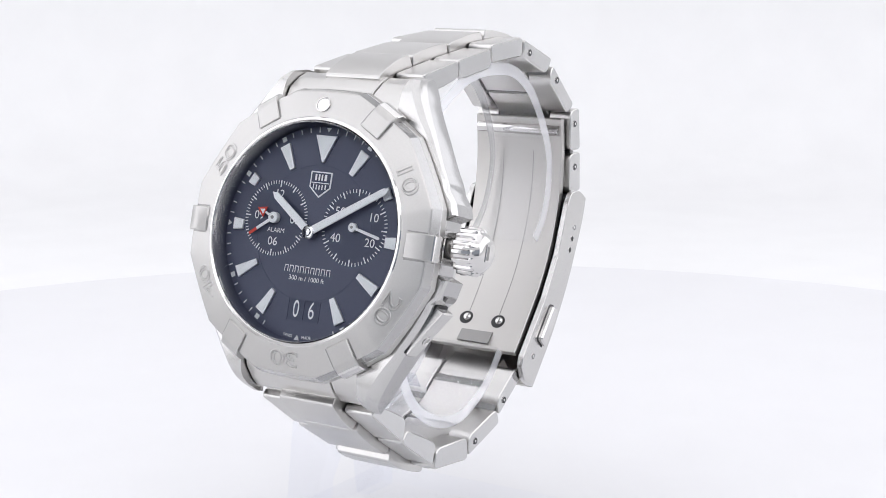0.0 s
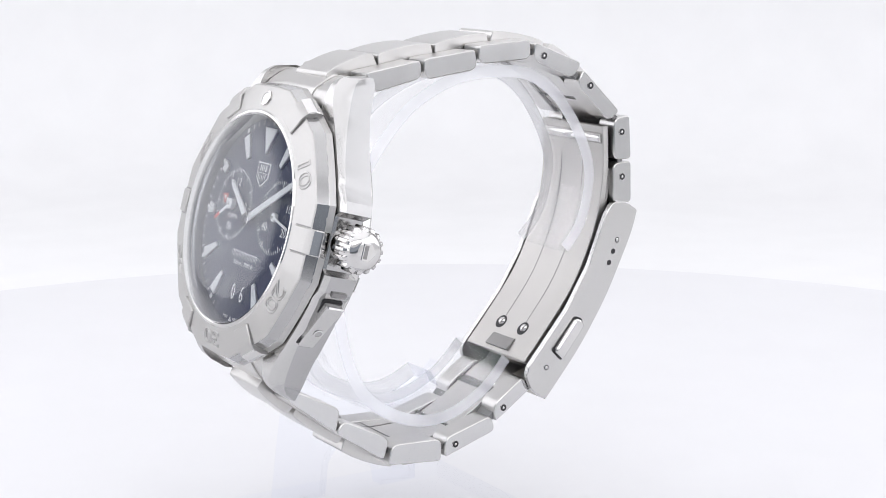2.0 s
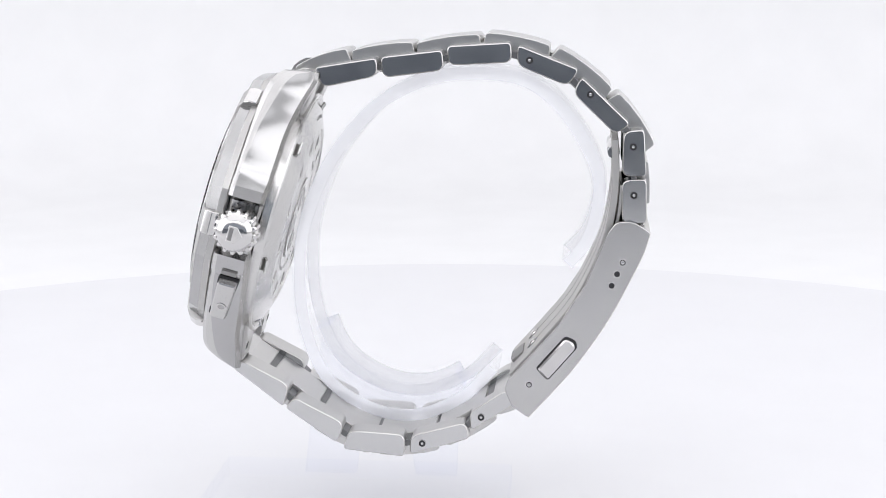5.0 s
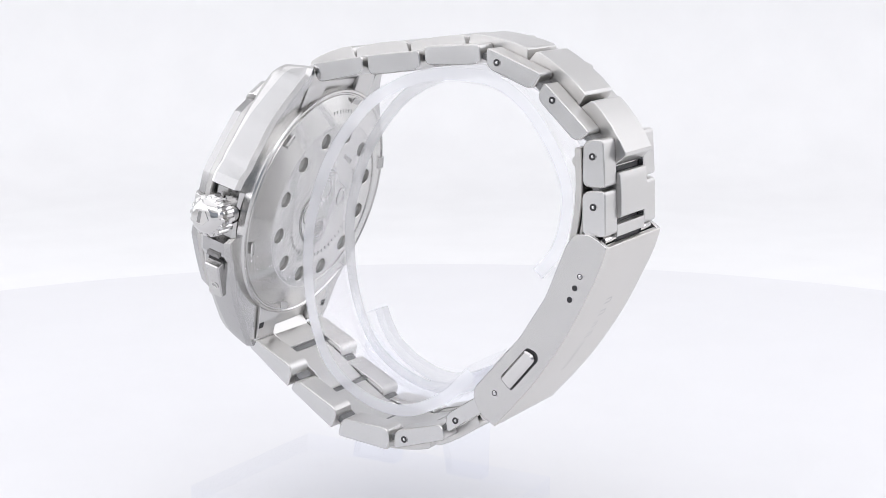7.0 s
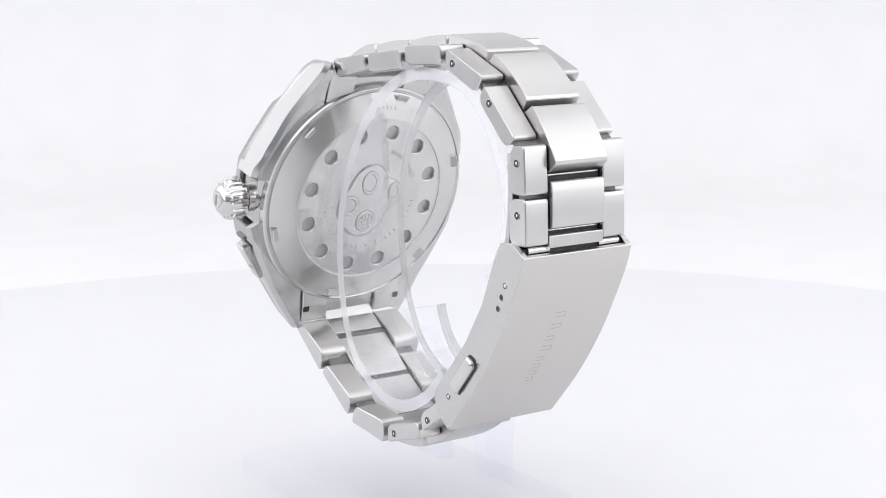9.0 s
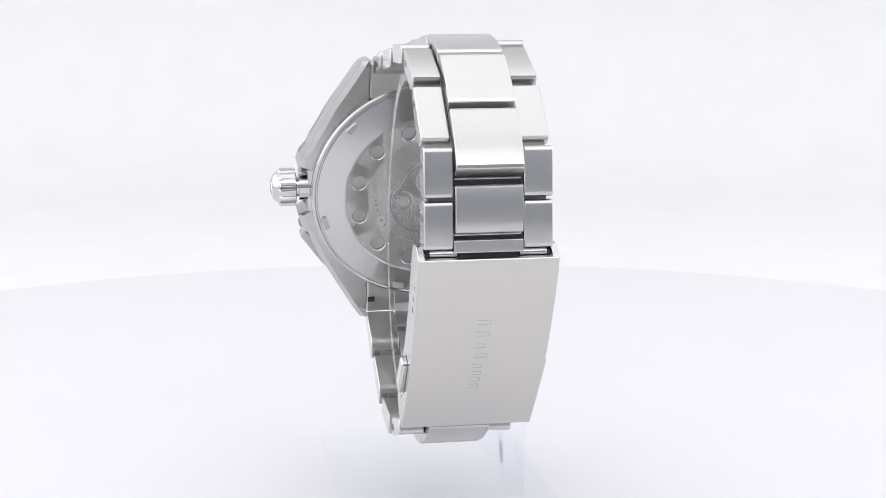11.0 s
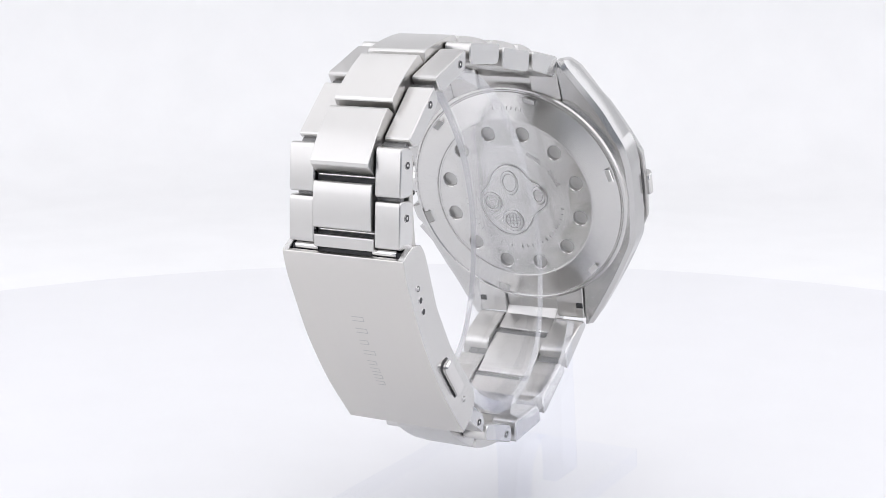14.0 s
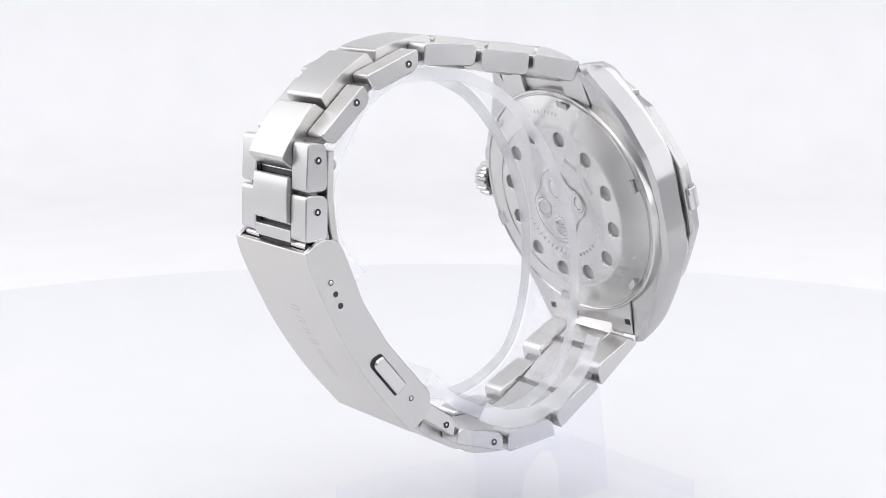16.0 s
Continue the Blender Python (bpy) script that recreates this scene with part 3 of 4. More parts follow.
def build_bezel(root):
    prof = [(19.4, 8.85), (20.6, 8.85), (20.8, 9.0), (20.62, 9.95), (20.55, 10.05), (20.05, 11.6), (19.85, 11.74), (16.5, 12.62), (16.2, 12.66), (15.9, 12.4), (15.85, 8.85)]
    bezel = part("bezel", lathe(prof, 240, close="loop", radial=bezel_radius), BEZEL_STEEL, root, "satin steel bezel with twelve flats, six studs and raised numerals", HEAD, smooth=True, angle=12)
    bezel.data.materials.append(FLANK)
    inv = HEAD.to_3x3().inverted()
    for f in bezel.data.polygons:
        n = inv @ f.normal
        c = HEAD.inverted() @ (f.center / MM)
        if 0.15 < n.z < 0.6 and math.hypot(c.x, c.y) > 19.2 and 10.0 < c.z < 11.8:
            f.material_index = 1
    part("bezel_lip", lathe([(15.55, 12.3), (15.6, 12.72), (15.8, 12.84), (16.12, 12.8), (16.3, 12.62)], 160, close=False), POLISHED, bezel, "polished inner lip", HEAD, smooth=True)
    # dark ring added for the shade between bezel and case
    part("bezel_gap_shade", lathe([(19.0, 8.7), (20.5, 8.7), (20.5, 8.86), (19.0, 8.86)], 96, close="loop"), GAP_SHADE, bezel, "dark ring painting the shade in the gap under the bezel", HEAD)
    put = lambda y, z, x: (x, y, z)
    for k in range(6):
        turn = HEAD @ Matrix.Rotation(radians(-30 - 60 * k), 4, "Z")
        poly = rounded([(16.9, 11.8), (16.9, 12.75), (19.8, 12.15), (20.9, 11.5), (21.4, 10.4), (21.3, 9.25), (19.6, 9.2)], 0.18, 2)
        stud = part("stud", prism(poly, -1.8, 1.8, put, 0.2), BEZEL_STEEL, bezel, "raised satin grip stud with a polished outer end", m=turn, smooth=True)
        stud.data.materials.append(POLISHED)
        away = (turn.to_3x3() @ Vector((0, 1, 0))).normalized()
        for f in stud.data.polygons:
            f.material_index = 1 if f.normal.dot(away) > 0.6 else 0
        # thin dark strip beside the stud, painting in the shade of a shallow notch
        for sx in (-1, 1):
            part("stud_edge_shade", prism([(16.95, 12.42), (19.75, 11.74), (20.5, 10.1), (20.2, 10.1), (19.5, 11.6), (16.95, 12.25)], sx * 1.93 - 0.1, sx * 1.93 + 0.1, put), ENGRAVED, stud, m=turn @ Matrix.Translation((0, 0.05, 0.06)))
    for k, txt in ((1, "10"), (2, "20"), (3, "30"), (4, "40"), (5, "50")):
        bm, edge = writing(txt, 3.5, tube=0.1, gap=0.9), writing(txt, 3.5, tube=0.17, gap=0.9)
        for b in (bm, edge):
            b.transform(Matrix.Diagonal((1.5, 0.92, 1 if b is bm else 0.5, 1)))
        turn = HEAD @ Matrix.Rotation(radians(-60 * k), 4, "Z") @ Matrix.Translation((0, 17.86, 12.26)) @ Matrix.Rotation(radians(-15.7), 4, "X")
        num = part("numeral", bm, BEZEL_STEEL, bezel, "raised bezel numeral", turn @ Matrix.Translation((0, 0, 0.05)), smooth=True)
        # wider, darker copy underneath draws the shaded outline of the numeral
        part("numeral_edge_shade", edge, ENGRAVED_LIGHT, num, m=turn @ Matrix.Translation((0, 0, -0.04)), smooth=True)
    seat = HEAD @ Matrix.Translation((0, 18.0, 12.12)) @ Matrix.Rotation(radians(-15.7), 4, "X")
    part("pip", lathe([(0.95, 0), (0.95, 0.22), (0.75, 0.3)], 24), LUME, bezel, "white luminous dot", seat, smooth=True)
    ring = lathe([(1.15, 0), (1.15, 0.28), (0.98, 0.3), (0.98, 0.0)], 24, close="loop")
    part("pip_ring", ring, POLISHED, bezel, m=seat, smooth=True)
    return bezel


def wedge(r0, r1, w0, w1, z0, z1):
    return prism([(-w0, r0), (w0, r0), (w1, r1), (-w1, r1)], z0, z1, flat_put, 0.05, 1)


def rotz(deg):
    return Matrix.Rotation(radians(-deg), 4, "Z")


def build_dial(root):
    z = 9.95
    dial = part("dial", lathe([(16.0, z - 0.5), (16.0, z)], 120), DIAL, root, "black watch dial with applied white markers", HEAD)
    D = HEAD
    part("inner_flange", lathe([(15.3, z + 0.05), (15.35, z + 0.25), (15.62, 12.2), (16.0, 12.2), (16.0, z + 0.05)], 120, close="loop"), DIAL_SUB, dial, "black sloping minute ring", D, smooth=True)
    part("dial_groove", lathe([(9.65, z), (9.65, z + 0.03), (9.8, z + 0.03), (9.8, z)], 96, close="loop"), DIAL_SUB, dial, m=D)
    for k in range(60):
        if k % 5 == 0 or k in (27, 28, 29, 31, 32, 33):
            continue
        bm = box(-0.08, 0.08, 14.45, 15.15, z + 0.005, z + 0.03)
        part("minute_mark", bm, PRINT, dial, m=D @ rotz(6 * k))
    for k in (5, 10, 20, 25, 35, 40, 50, 55):
        part("lume_square", box(-0.36, 0.36, 14.45, 15.15, z + 0.005, z + 0.06), LUME, dial, m=D @ rotz(6 * k))
    for k in (0, 15, 45):
        part("minute_arrow", prism([(-0.42, 15.1), (0.42, 15.1), (0, 14.45)], z + 0.005, z + 0.04, flat_put), PRINT, dial, m=D @ rotz(6 * k))
    part("minute_arrow", prism([(-0.45, 15.25), (0.45, 15.25), (0, 14.5)], z + 0.005, z + 0.04, flat_put), PRINT, dial, m=D @ rotz(180))
    # applied hour markers: a steel frame with a luminous top
    long = (10.05, 13.85, 0.42, 0.88)
    for h, (r0, r1, w0, w1) in {1: long, 11: long, 4: long, 8: long, 5: long, 7: long, 2: (12.5, 13.85, 0.72, 0.85), 10: (12.5, 13.85, 0.72, 0.85),
                                3: (12.3, 14.1, 0.72, 0.88), 9: (12.2, 13.9, 0.72, 0.88)}.items():
        mk = part("hour_marker", wedge(r0, r1, w0, w1, z, z + 0.42), HAND_STEEL, dial, "applied steel marker filled with white lume", D @ rotz(30 * h))
        part("lume", wedge(r0 + 0.2, r1 - 0.2, w0 - 0.15, w1 - 0.17, z + 0.38, z + 0.46), LUME, mk, m=D @ rotz(30 * h))
    mk = part("hour_marker", prism([(-1.82, 13.95), (1.82, 13.95), (0.14, 10.1), (-0.14, 10.1)], z, z + 0.42, flat_put, 0.05, 1), HAND_STEEL, dial, "triangular steel marker at twelve", D)
    part("lume", prism([(-1.5, 13.74), (1.5, 13.74), (0.05, 10.55), (-0.05, 10.55)], z + 0.38, z + 0.46, flat_put), LUME, mk, m=D)
    # subdials
    for side in (-1, 1):
        cx, cy = 6.77 * side, 1.5
        S = D @ Matrix.Translation((cx, cy, 0))
        sub = part("subdial", lathe([(5.55, z - 0.1), (5.55, z + 0.012), (4.6, z + 0.012)], 72), DIAL_SUB, dial, "small black subdial ring with white scale", S)
        for k in range(60 if side > 0 else 72):
            n = 60 if side > 0 else 72
            major = k % (5 if side > 0 else 6) == 0
            bm = box(-0.06, 0.06, 4.55 if major else 4.95, 5.45, z + 0.015, z + 0.035)
            if major:
                bm.free()
                bm = box(-0.1, 0.1, 4.5, 5.45, z + 0.015, z + 0.035)
            part("scale_mark", bm, PRINT, sub, m=S @ rotz(k * 360 / n))
        labels = [("12", 0, 3.45), ("03", 3.3, 0), ("06", 0, -3.4), ("09", -3.0, 0.1), ("ALARM", 0.3, -1.75)] if side < 0 else \
                 [("10", 2.95, 1.65), ("20", 2.9, -1.9), ("40", -2.9, -1.75), ("50", -2.75, 2.0)]
        for txt, x, y in labels:
            bm = writing(txt, 0.95 if txt == "ALARM" else 1.75, 0.01)
            part("numeral", bm, PRINT, sub, m=S @ Matrix.Translation((x, y, z + 0.03)))
    # dial writing; the maker's mark and the model's name are plain shapes
    shield = [(-1.82, 8.8), (1.82, 8.8), (1.82, 6.5), (0, 5.05), (-1.82, 6.5)]
    logo = part("emblem", prism(shield, z + 0.01, z + 0.12, flat_put), PRINT, dial, "shield emblem in white outline", D)
    part("emblem_field", prism([(x * 0.88, 7.2 + (y - 7.2) * 0.88) for x, y in shield], z + 0.11, z + 0.14, flat_put), DIAL_SUB, logo, m=D)
    part("emblem_line", box(-1.55, 1.55, 7.12, 7.24, z + 0.13, z + 0.16), PRINT, logo, m=D)
    for x, y, w, h in ((-0.85, 7.95, 0.3, 0.9), (-0.3, 7.95, 0.26, 0.9), (0.2, 7.95, 0.26, 0.9), (0.8, 7.95, 0.4, 0.9), (-1.1, 6.65, 0.18, 0.7), (-0.6, 6.55, 0.18, 0.7), (-0.1, 6.5, 0.2, 0.7), (0.4, 6.55, 0.18, 0.7), (0.95, 6.65, 0.2, 0.7)):
        part("emblem_bar", box(x - w / 2, x + w / 2, y - h / 2, y + h / 2, z + 0.13, z + 0.16), PRINT, logo, m=D)
    for k in range(9):
        x = -3.62 + k * 0.905
        bar = part("name_bar", box(x - 0.32, x + 0.32, -4.97, -4.84, z + 0.005, z + 0.03), PRINT, dial, m=D)
        part("name_stroke", box(x - 0.32, x - 0.22, -5.8, -4.98, z + 0.005, z + 0.03), PRINT, bar, m=D)
        part("name_stroke", box(x + 0.22, x + 0.32, -5.8, -4.98, z + 0.005, z + 0.03), PRINT, bar, m=D)
    part("depth_rating", writing("300 m / 1000 ft", 0.98, 0.01), PRINT, dial, "white depth rating", D @ Matrix.Translation((0.05, -6.6, z + 0.02)))
    for txt, x, r in (("SWISS", -1.6, 9), ("MADE", 1.6, -9)):
        part("origin_mark", writing(txt, 0.6, 0.01), PRINT, dial, m=D @ Matrix.Translation((x, -14.75, z + 0.02)) @ Matrix.Rotation(radians(-r / 2), 4, "Z"))
    # big date
    date = part("date_window", box(-2.2, 3.1, -12.5, -9.5, z + 0.004, z + 0.03), DIAL_SUB, dial, "twin date window", D)
    for x in (-2.25, 0.45, 3.15):
        part("window_edge", box(x - 0.07, x + 0.07, -12.5, -9.5, z + 0.01, z + 0.1), DIAL, date, m=D)
    for txt, x in (("0", -0.85), ("6", 1.78)):
        bm = writing(txt, 3.5, 0.01)
        bm.transform(Matrix.Diagonal((0.66, 1, 1, 1)))
        part("date_digit", bm, PRINT, date, m=D @ Matrix.Translation((x, -11.0, z + 0.05)))
    # hands
    for name, ang, length, wide, zz in (("hour_hand", -54.6, 8.9, 0.62, z + 0.95), ("minute_hand", 59.2, 14.4, 0.6, z + 1.15)):
        H = D @ rotz(ang)
        hd = part(name, prism([(-wide, -0.6), (wide, -0.6), (wide * 0.85, length - 0.9), (0, length), (-wide * 0.85, length - 0.9)], zz, zz + 0.18, flat_put, 0.04, 1), HAND_STEEL, dial, "bright steel hand with white lume", H)
        part("lume", prism([(-wide * 0.66, 1.1), (wide * 0.66, 1.1), (wide * 0.56, length - 1.0), (-wide * 0.56, length - 1.0)], zz + 0.16, zz + 0.22, flat_put), LUME, hd, m=H)
    part("hand_cap", lathe([(1.0, z + 0.2), (1.0, z + 1.35), (0.9, z + 1.4), (0.55, z + 1.42), (0.5, z + 1.6), (0.3, z + 1.65)], 32), POLISHED, dial, "polished centre cap", D, smooth=True)
    S = D @ Matrix.Translation((6.77, 1.5, 0)) @ rotz(103.5)
    sec = part("small_seconds_hand", prism([(-0.2, -0.4), (0.2, -0.4), (0.22, 4.6), (0, 4.9), (-0.22, 4.6)], z + 0.5, z + 0.6, flat_put, 0.03, 1), PRINT, dial, "white small seconds hand", S)
    part("hub_pin", lathe([(0.22, z + 0.6), (0.22, z + 0.76)], 16), ENGRAVED, sec, m=S)
    part("hand_hub", lathe([(0.65, z + 0.1), (0.65, z + 0.62), (0.5, z + 0.7), (0.2, z + 0.72)], 24), LUME, sec, m=S, smooth=True)
    S = D @ Matrix.Translation((-6.77, 1.5, 0))
    A1, A2 = S @ rotz(-69), S @ rotz(-125.5)
    al = part("alarm_hand", box(-0.17, 0.17, -0.3, 1.9, z + 0.5, z + 0.6), PRINT, dial, "white alarm hand with a red arrow tip", A1)
    part("red_tip", prism([(-0.85, 1.75), (0.85, 1.75), (0, 3.3)], z + 0.5, z + 0.62, flat_put), RED, al, m=A1)
    part("arrow_lume", prism([(-0.4, 1.95), (0.4, 1.95), (0, 2.75)], z + 0.6, z + 0.64, flat_put), LUME, al, m=A1)
    a2 = part("alarm_hand", box(-0.22, 0.22, -0.3, 3.2, z + 0.7, z + 0.8), PRINT, dial, "white alarm hand with a red tip", A2)
    part("red_tip", prism([(-0.22, 3.2), (0.22, 3.2), (0.22, 4.7), (-0.22, 4.7)], z + 0.7, z + 0.8, flat_put), RED, a2, m=A2)
    part("hub_pin", lathe([(0.26, z + 0.8), (0.26, z + 1.03)], 16), ENGRAVED, al, m=S)
    part("hand_hub", lathe([(0.8, z + 0.1), (0.8, z + 0.85), (0.6, z + 0.95), (0.25, z + 0.98)], 24), LUME, al, m=S, smooth=True)
    for zz, name in ((13.2, "crystal"), (12.2, "crystal_underside")):
        bm = lathe([(15.6, zz - 0.9 if name == "crystal" else zz), (15.58, zz - 0.3 if name == "crystal" else zz), (15.3, zz), (12, zz + 0.08), (6, zz + 0.13), (0.01, zz + 0.15)], 96, close=False)
        glass = part(name, bm, CRYSTAL, root, "clear slightly domed crystal", HEAD, smooth=True, angle=50)
        glass.data.update()
        if sum((HEAD.to_3x3().inverted() @ f.normal).z for f in glass.data.polygons) < 0:
            glass.data.flip_normals()
        glass.visible_shadow = False
    return dial


def build_crown(root):
    def teeth(a, r, h):
        if r < 2.95:
            return r
        return r - 0.33 * (0.5 + 0.5 * math.copysign(1, math.sin(a * 16)) * min(1, abs(math.sin(a * 16)) * 3))
    prof = [(1.8, 18.4), (1.8, 20.9), (3.0, 20.95), (3.35, 21.1), (3.35, 23.5), (3.15, 23.85), (2.75, 24.0), (2.6, 24.3), (2.2, 24.75), (1.9, 24.95), (1.6, 25.05)]
    bm = lathe(prof, 192, axis="x", radial=teeth)
    crown = part("crown", bm, POLISHED, root, "polished fluted steel crown", HEAD @ Matrix.Translation((1.2, 0.5, 5.85)), smooth=True, angle=40)
    put = lambda y, z, x: (x, y, z)
    M = HEAD @ Matrix.Translation((1.2, 0.5, 5.85))
    shape = [(1.2, 0.9), (-1.2, 0.9), (-1.2, -0.4), (0, -1.35), (1.2, -0.4)]
    part("crown_emblem", prism(shape, 25.0, 25.18, put, 0.05, 1), POLISHED, crown, "raised shield on the crown", M)
    part("emblem_recess", prism([(0.95, 0.7), (-0.95, 0.7), (-0.95, 0.1), (0.95, 0.1)], 25.1, 25.2, put), ENGRAVED, crown, m=M)
    # polished collar under the crown
    part("crown_tube", lathe([(2.4, 17.8), (2.4, 20.4)], 32, axis="x"), POLISHED, crown, m=M, smooth=True)


def build_pusher(root):
    put = lambda y, z, x: (x, y, z)
    M = HEAD @ Matrix.Translation((18.1, -10.6, 5.8)) @ Matrix.Rotation(radians(-27), 4, "Z")
    # black slab that paints the shaded gap around the pusher
    part("pusher_recess_shade", prism(rounded([(-4.0, -0.75), (3.6, -1.7), (3.85, -1.5), (3.85, 1.35), (3.5, 1.55), (-4.2, 2.2)], 0.3), -0.9, 0.62, put, 0.08), DARK, root, m=M)
    bm = prism(rounded([(-4.4, -0.55), (3.55, -1.55), (3.55, 1.3), (-4.4, 1.95)], [0.5, 0.3, 0.3, 0.5]), -0.9, 1.45, put, 0.22)
    for v in bm.verts:
        if v.co.x > 0:
            v.co.x += 0.12 * (v.co.y + 4.4) - 0.35
    ps = part("pusher", bm, BRUSHED_SIDE, root, "satin steel wedge-shaped side pusher", M, smooth=True, angle=25)
    part("pusher_notch", box(0.5, 1.2, 4.75, 5.5, -1.2, 1.1), ENGRAVED, ps, m=M)
    part("pusher_dot", lathe([(0.72, 0), (0.72, 0.1), (0.52, 0.12), (0.48, 0.0)], 24, axis="x", close="loop"), POLISHED, ps, m=M @ Matrix.Translation((1.47, -1.4, 0.25)) @ Matrix.Rotation(radians(-6), 4, "Z"), smooth=True)
    part("pusher_dimple", lathe([(0.5, -0.02), (0.5, 0.03)], 20, axis="x"), ENGRAVED_LIGHT, ps, m=M @ Matrix.Translation((1.47, -1.4, 0.25)) @ Matrix.Rotation(radians(-6), 4, "Z"))


def build_caseback(root):
    BACK = HEAD @ Matrix.Translation((0, 0, 0.36)) @ Matrix.Rotation(radians(-1.2), 4, "Z")
    prof = [(19.75, 3.0), (19.75, 1.85), (19.55, 1.55), (19.25, 1.5), (19.05, 1.72), (18.85, 1.72), (18.75, 1.5), (14.75, 0.05), (14.45, 0.0), (14.3, 0.05), (14.25, 0.18), (13.95, 0.18)]
    bm = lathe(prof + [(13.9, 1.1), (10.2, 1.1), (10.2, 0.18), (0.02, 0.18)], 120, close=False)
    back = part("caseback", bm, BACK_STEEL, root, "brushed steel screw-down caseback with twelve round recesses", smooth=True, angle=12)
    seat = BACK.copy()
    seat.translation = seat.translation * MM
    back.matrix_basis = seat
    n = 32
    bm = bmesh.new()
    mid_a = radians(15)
    c = Vector((12.1 * math.cos(mid_a), 12.1 * math.sin(mid_a)))
    far, rim, wall, base = [], [], [], []
    turns = [2 * math.pi * i / n for i in range(n)]
    for r, a in ((10.2, 0.0), (13.92, 0.0), (10.2, radians(30)), (13.92, radians(30))):
        turns.append(math.atan2(r * math.sin(a) - c.y, r * math.cos(a) - c.x) % (2 * math.pi))
    turns.sort()
    n = len(turns)
    for turn in turns:
        d = Vector((math.cos(turn), math.sin(turn)))
        lo, hi = 1.0, 6.0
        for _ in range(30):
            t = (lo + hi) / 2
            q = c + d * t
            off = math.degrees(math.atan2(q.y, q.x) - mid_a)
            lo, hi = (t, hi) if 10.2 < q.length < 13.92 and abs(off) < 15 else (lo, t)
        q = c + d * lo
        far.append(bm.verts.new((q.x, q.y, 0.18)))
        for ring, r, zz in ((rim, 1.36, 0.18), (wall, 1.26, 0.28), (base, 1.2, 0.95)):
            ring.append(bm.verts.new((c.x + d.x * r, c.y + d.y * r, zz)))
    for a, a2 in ((far, rim), (rim, wall), (wall, base)):
        for i in range(n):
            bm.faces.new((a[i], a[(i + 1) % n], a2[(i + 1) % n], a2[i]))
    bm.faces.new(base).material_index = 1
    tile = part("recess", bm, BACK_STEEL, back, m=BACK, smooth=True, angle=12)
    tile.data.materials.append(RECESS_STEEL)
    for k in range(1, 12):
        share(tile, back, BACK @ Matrix.Rotation(radians(30 * k), 4, "Z") @ BACK.inverted())
    down = Matrix.Rotation(radians(180), 4, "X")
    for k in range(6):
        m = BACK @ Matrix.Rotation(radians(60 * k + 45.7), 4, "Z") @ Matrix.Translation((17.55, 0, 1.09)) @ Matrix.Rotation(radians(19.9), 4, "Y") @ down
        slot = part("key_slot", box(-1.0, 1.0, -1.05, 1.05, -0.2, 0.03), RECESS_STEEL, back, m=m)
        for x0, x1, y0, y1 in ((-1.1, 1.1, 1.0, 1.12), (-1.1, 1.1, -1.12, -1.0), (0.98, 1.1, -1.0, 1.0)):
            part("slot_edge", box(x0, x1, y0, y1, -0.1, 0.09), POLISHED, slot, m=m)
    # embossed divers' helmet emblem as plain round shapes
    shape = rounded([(3.2, 5.2), (4.6, 2.4), (6.3, 1.0), (6.6, -1.8), (5.2, -4.6), (3.0, -6.6), (0.2, -7.0), (-2.2, -5.4), (-3.6, -2.6), (-6.0, -1.2), (-6.6, 1.0), (-5.2, 2.9), (-3.4, 3.6), (-2.0, 5.9), (0.6, 6.7)], 1.3)
    emblem = part("emblem", prism(shape, 0.1, 0.17, flat_put), ENGRAVED_LIGHT, back, "embossed diving helmet emblem", BACK)
    inner = [(x * 0.955, y * 0.955) for x, y in shape]
    part("emblem_face", prism(inner, 0.0, 0.12, flat_put, 0.04, 1), BACK_STEEL, emblem, m=BACK)
    for x, y, r, sx in ((4.1, -0.7, 1.75, 1.0), (0.6, -4.0, 1.9, 1.0), (0.35, 3.0, 2.1, 0.75), (-4.7, 0.8, 1.6, 0.75)):
        m = BACK @ Matrix.Translation((x, y, 0.01)) @ down @ Matrix.Diagonal((sx, 1, 1, 1))
        port = part("emblem_port", lathe([(r, -0.05), (r, 0.1), (r - 0.2, 0.16), (r - 0.45, 0.12), (r - 0.5, 0.02)], 36, close=False), BACK_STEEL, emblem, m=m, smooth=True)
        part("port_line", lathe([(r + 0.12, -0.02), (r + 0.12, 0.012), (r, 0.012), (r, -0.02)], 36, close="loop"), ENGRAVED_LIGHT, port, m=m)
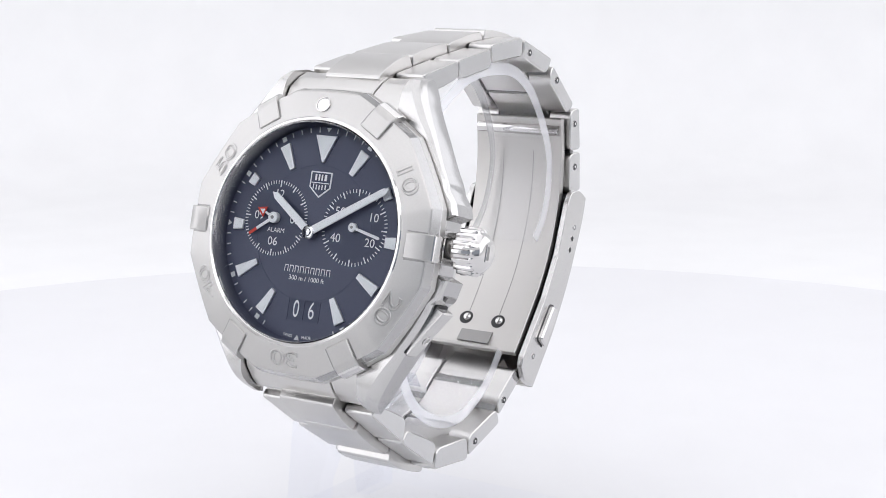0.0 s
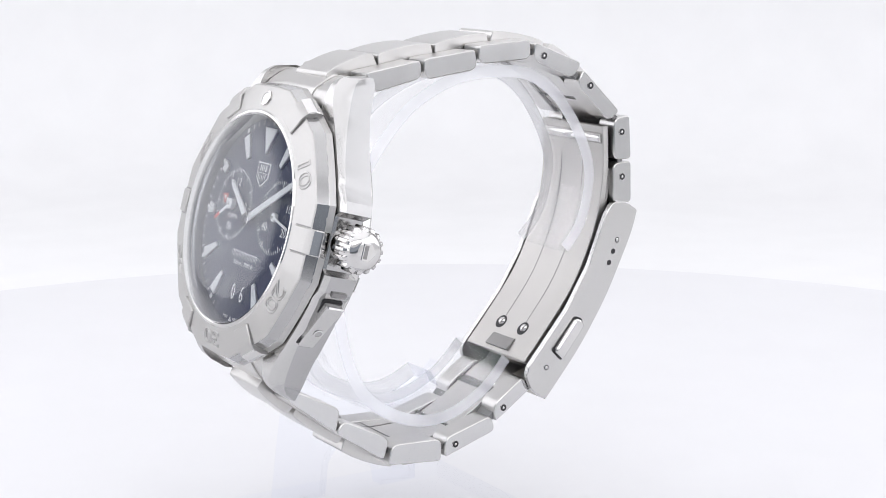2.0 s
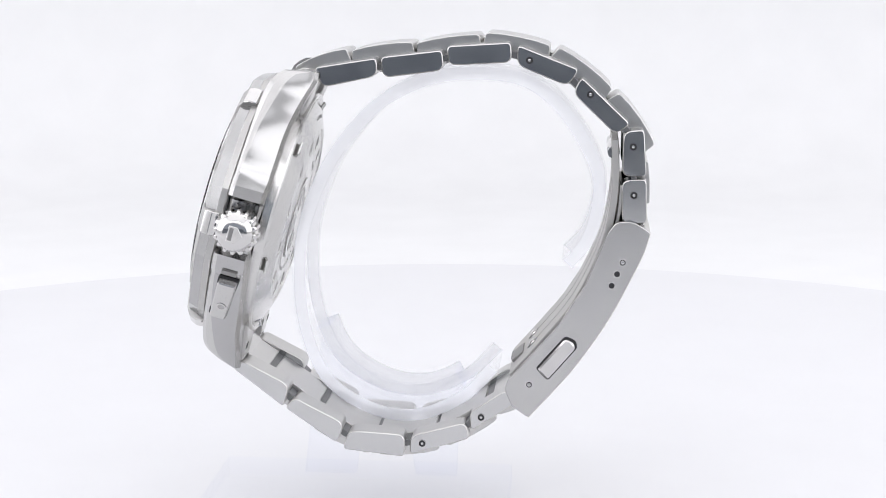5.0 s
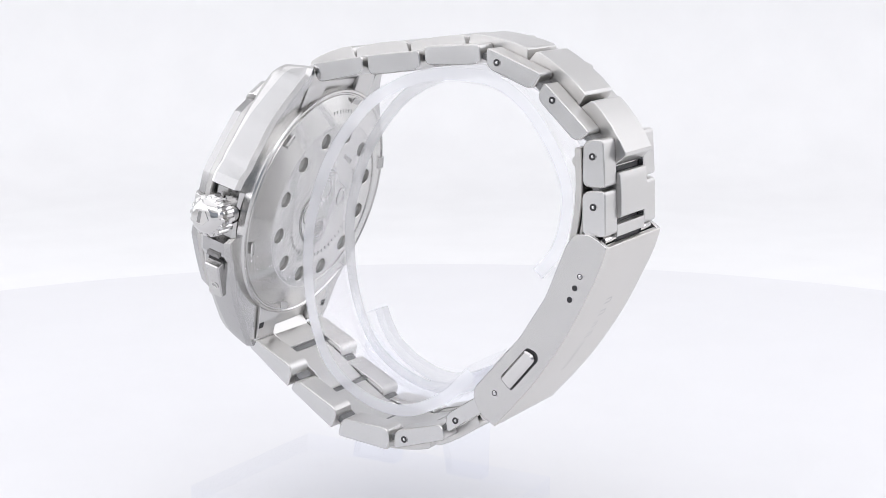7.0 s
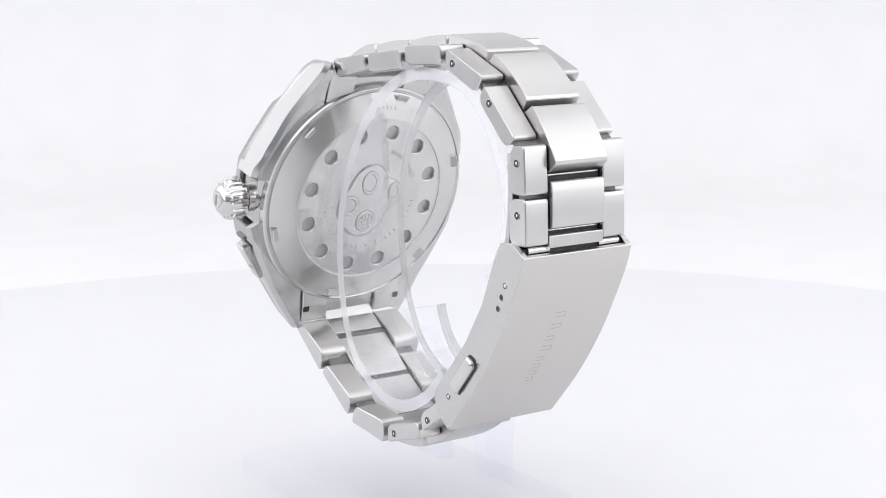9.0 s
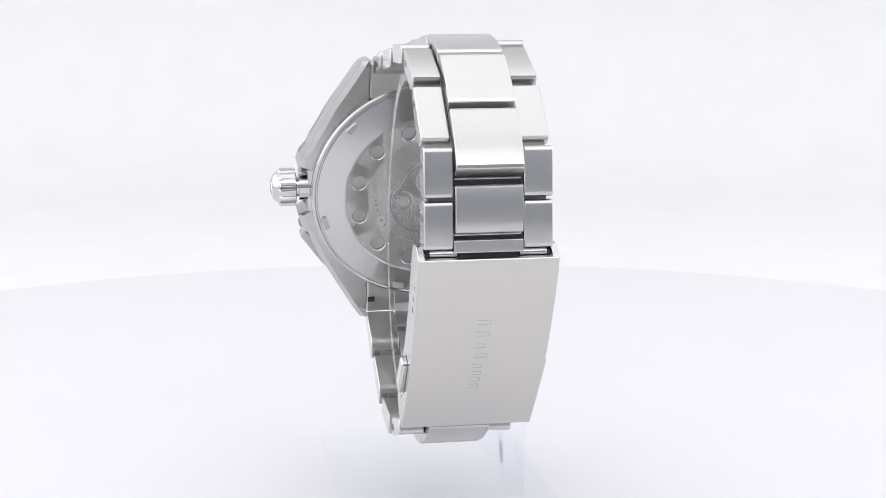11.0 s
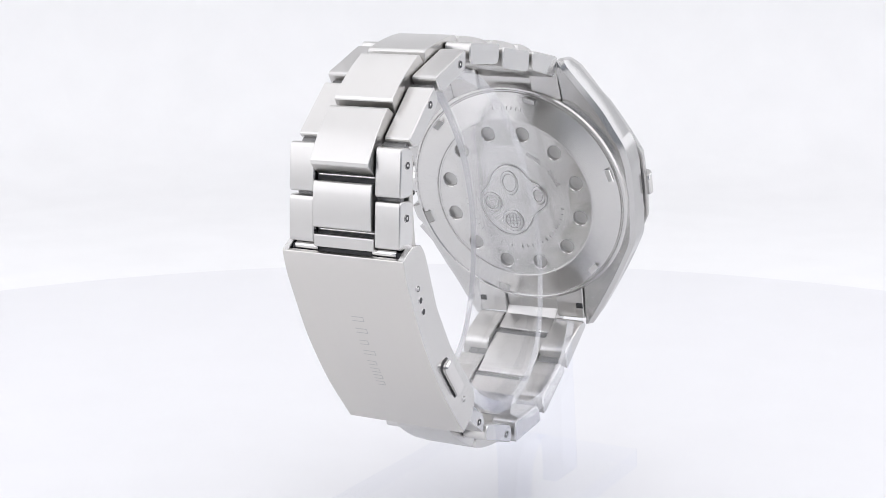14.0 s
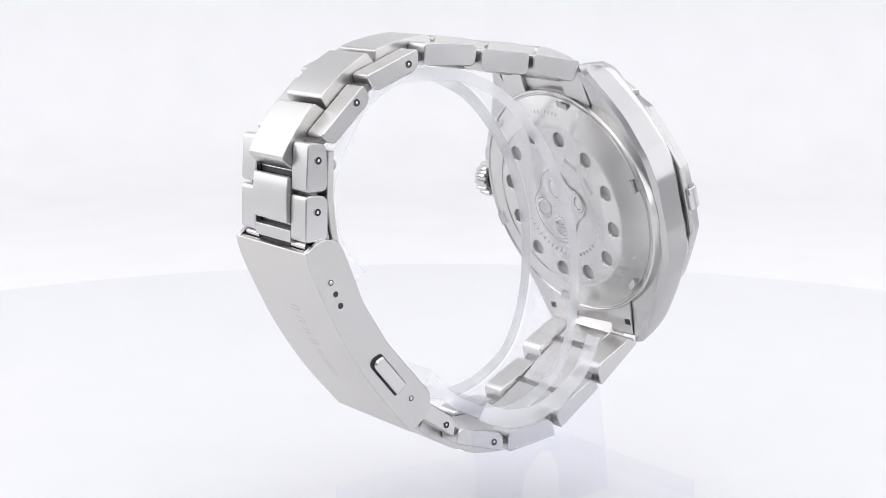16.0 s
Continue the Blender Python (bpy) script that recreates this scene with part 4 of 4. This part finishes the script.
        part("port_line", lathe([(r - 0.45, -0.02), (r - 0.45, 0.03), (r - 0.62, 0.03), (r - 0.62, -0.02)], 36, close="loop"), ENGRAVED_LIGHT, port, m=m)
    for k in (-1, 0, 1):
        part("emblem_grille", box(0.6 + 0.6 * k - 0.09, 0.6 + 0.6 * k + 0.09, -5.1, -2.9, -0.04, 0.04), ENGRAVED_LIGHT, emblem, m=BACK)
        part("emblem_grille", box(-0.5, 1.7, -4.0 + 0.6 * k - 0.09, -4.0 + 0.6 * k + 0.09, -0.05, 0.04), ENGRAVED_LIGHT, emblem, m=BACK)
    for txt, a0 in (("SWISS", 58), ("MADE", 27)):
        bm = writing(txt, 1.15, 0.02)
        a = radians(a0)
        m = BACK @ Matrix.Translation((-8.8 * math.cos(a), 8.8 * math.sin(a), 0.16)) @ Matrix.Rotation(radians(90 - a0), 4, "Z") @ Matrix.Rotation(radians(180), 4, "Y")
        part("origin_mark", bm, ENGRAVED_LIGHT, back, "engraved words on the caseback", m)
    for k in range(33):
        a = radians(190 + k * 6.5 + (6 if k > 12 else 0)) if k < 26 else radians(84 + (k - 26) * 3.0)
        r = 8.9 if k < 26 else 16.3
        zz = 0.14 if k < 26 else 0.6
        m = BACK @ Matrix.Translation((r * math.cos(a), r * math.sin(a), zz)) @ Matrix.Rotation(a, 4, "Z") @ Matrix.Rotation(radians(0 if k < 26 else -19.9), 4, "Y")
        part("engraved_bar", box(-0.28, 0.28, -0.07, 0.07, -0.04, 0.025), ENGRAVED_LIGHT, back, m=m)
    for child in back.children:
        child.matrix_parent_inverse = seat.inverted()


def build_watch():
    root = new("wristwatch")
    tagged(root, "steel wristwatch with black dial and link bracelet, on an acrylic hoop", "watch")
    case = build_case(root)
    build_end_links(case)
    build_bezel(root)
    build_dial(root)
    build_crown(root)
    build_pusher(root)
    build_caseback(root)
    build_bracelet(root)
    build_clasp(root)
    return root


turntable = build_setting()
stand = build_stand()
watch = build_watch()


def motions():
    rows = [(k * 0.5, pose(0, 0, 0, 0, 0, 57.706 - 12.5656 * k * 0.5)) for k in range(33)]
    for thing in (turntable, stand, watch):
        walk(thing, rows)


motions()
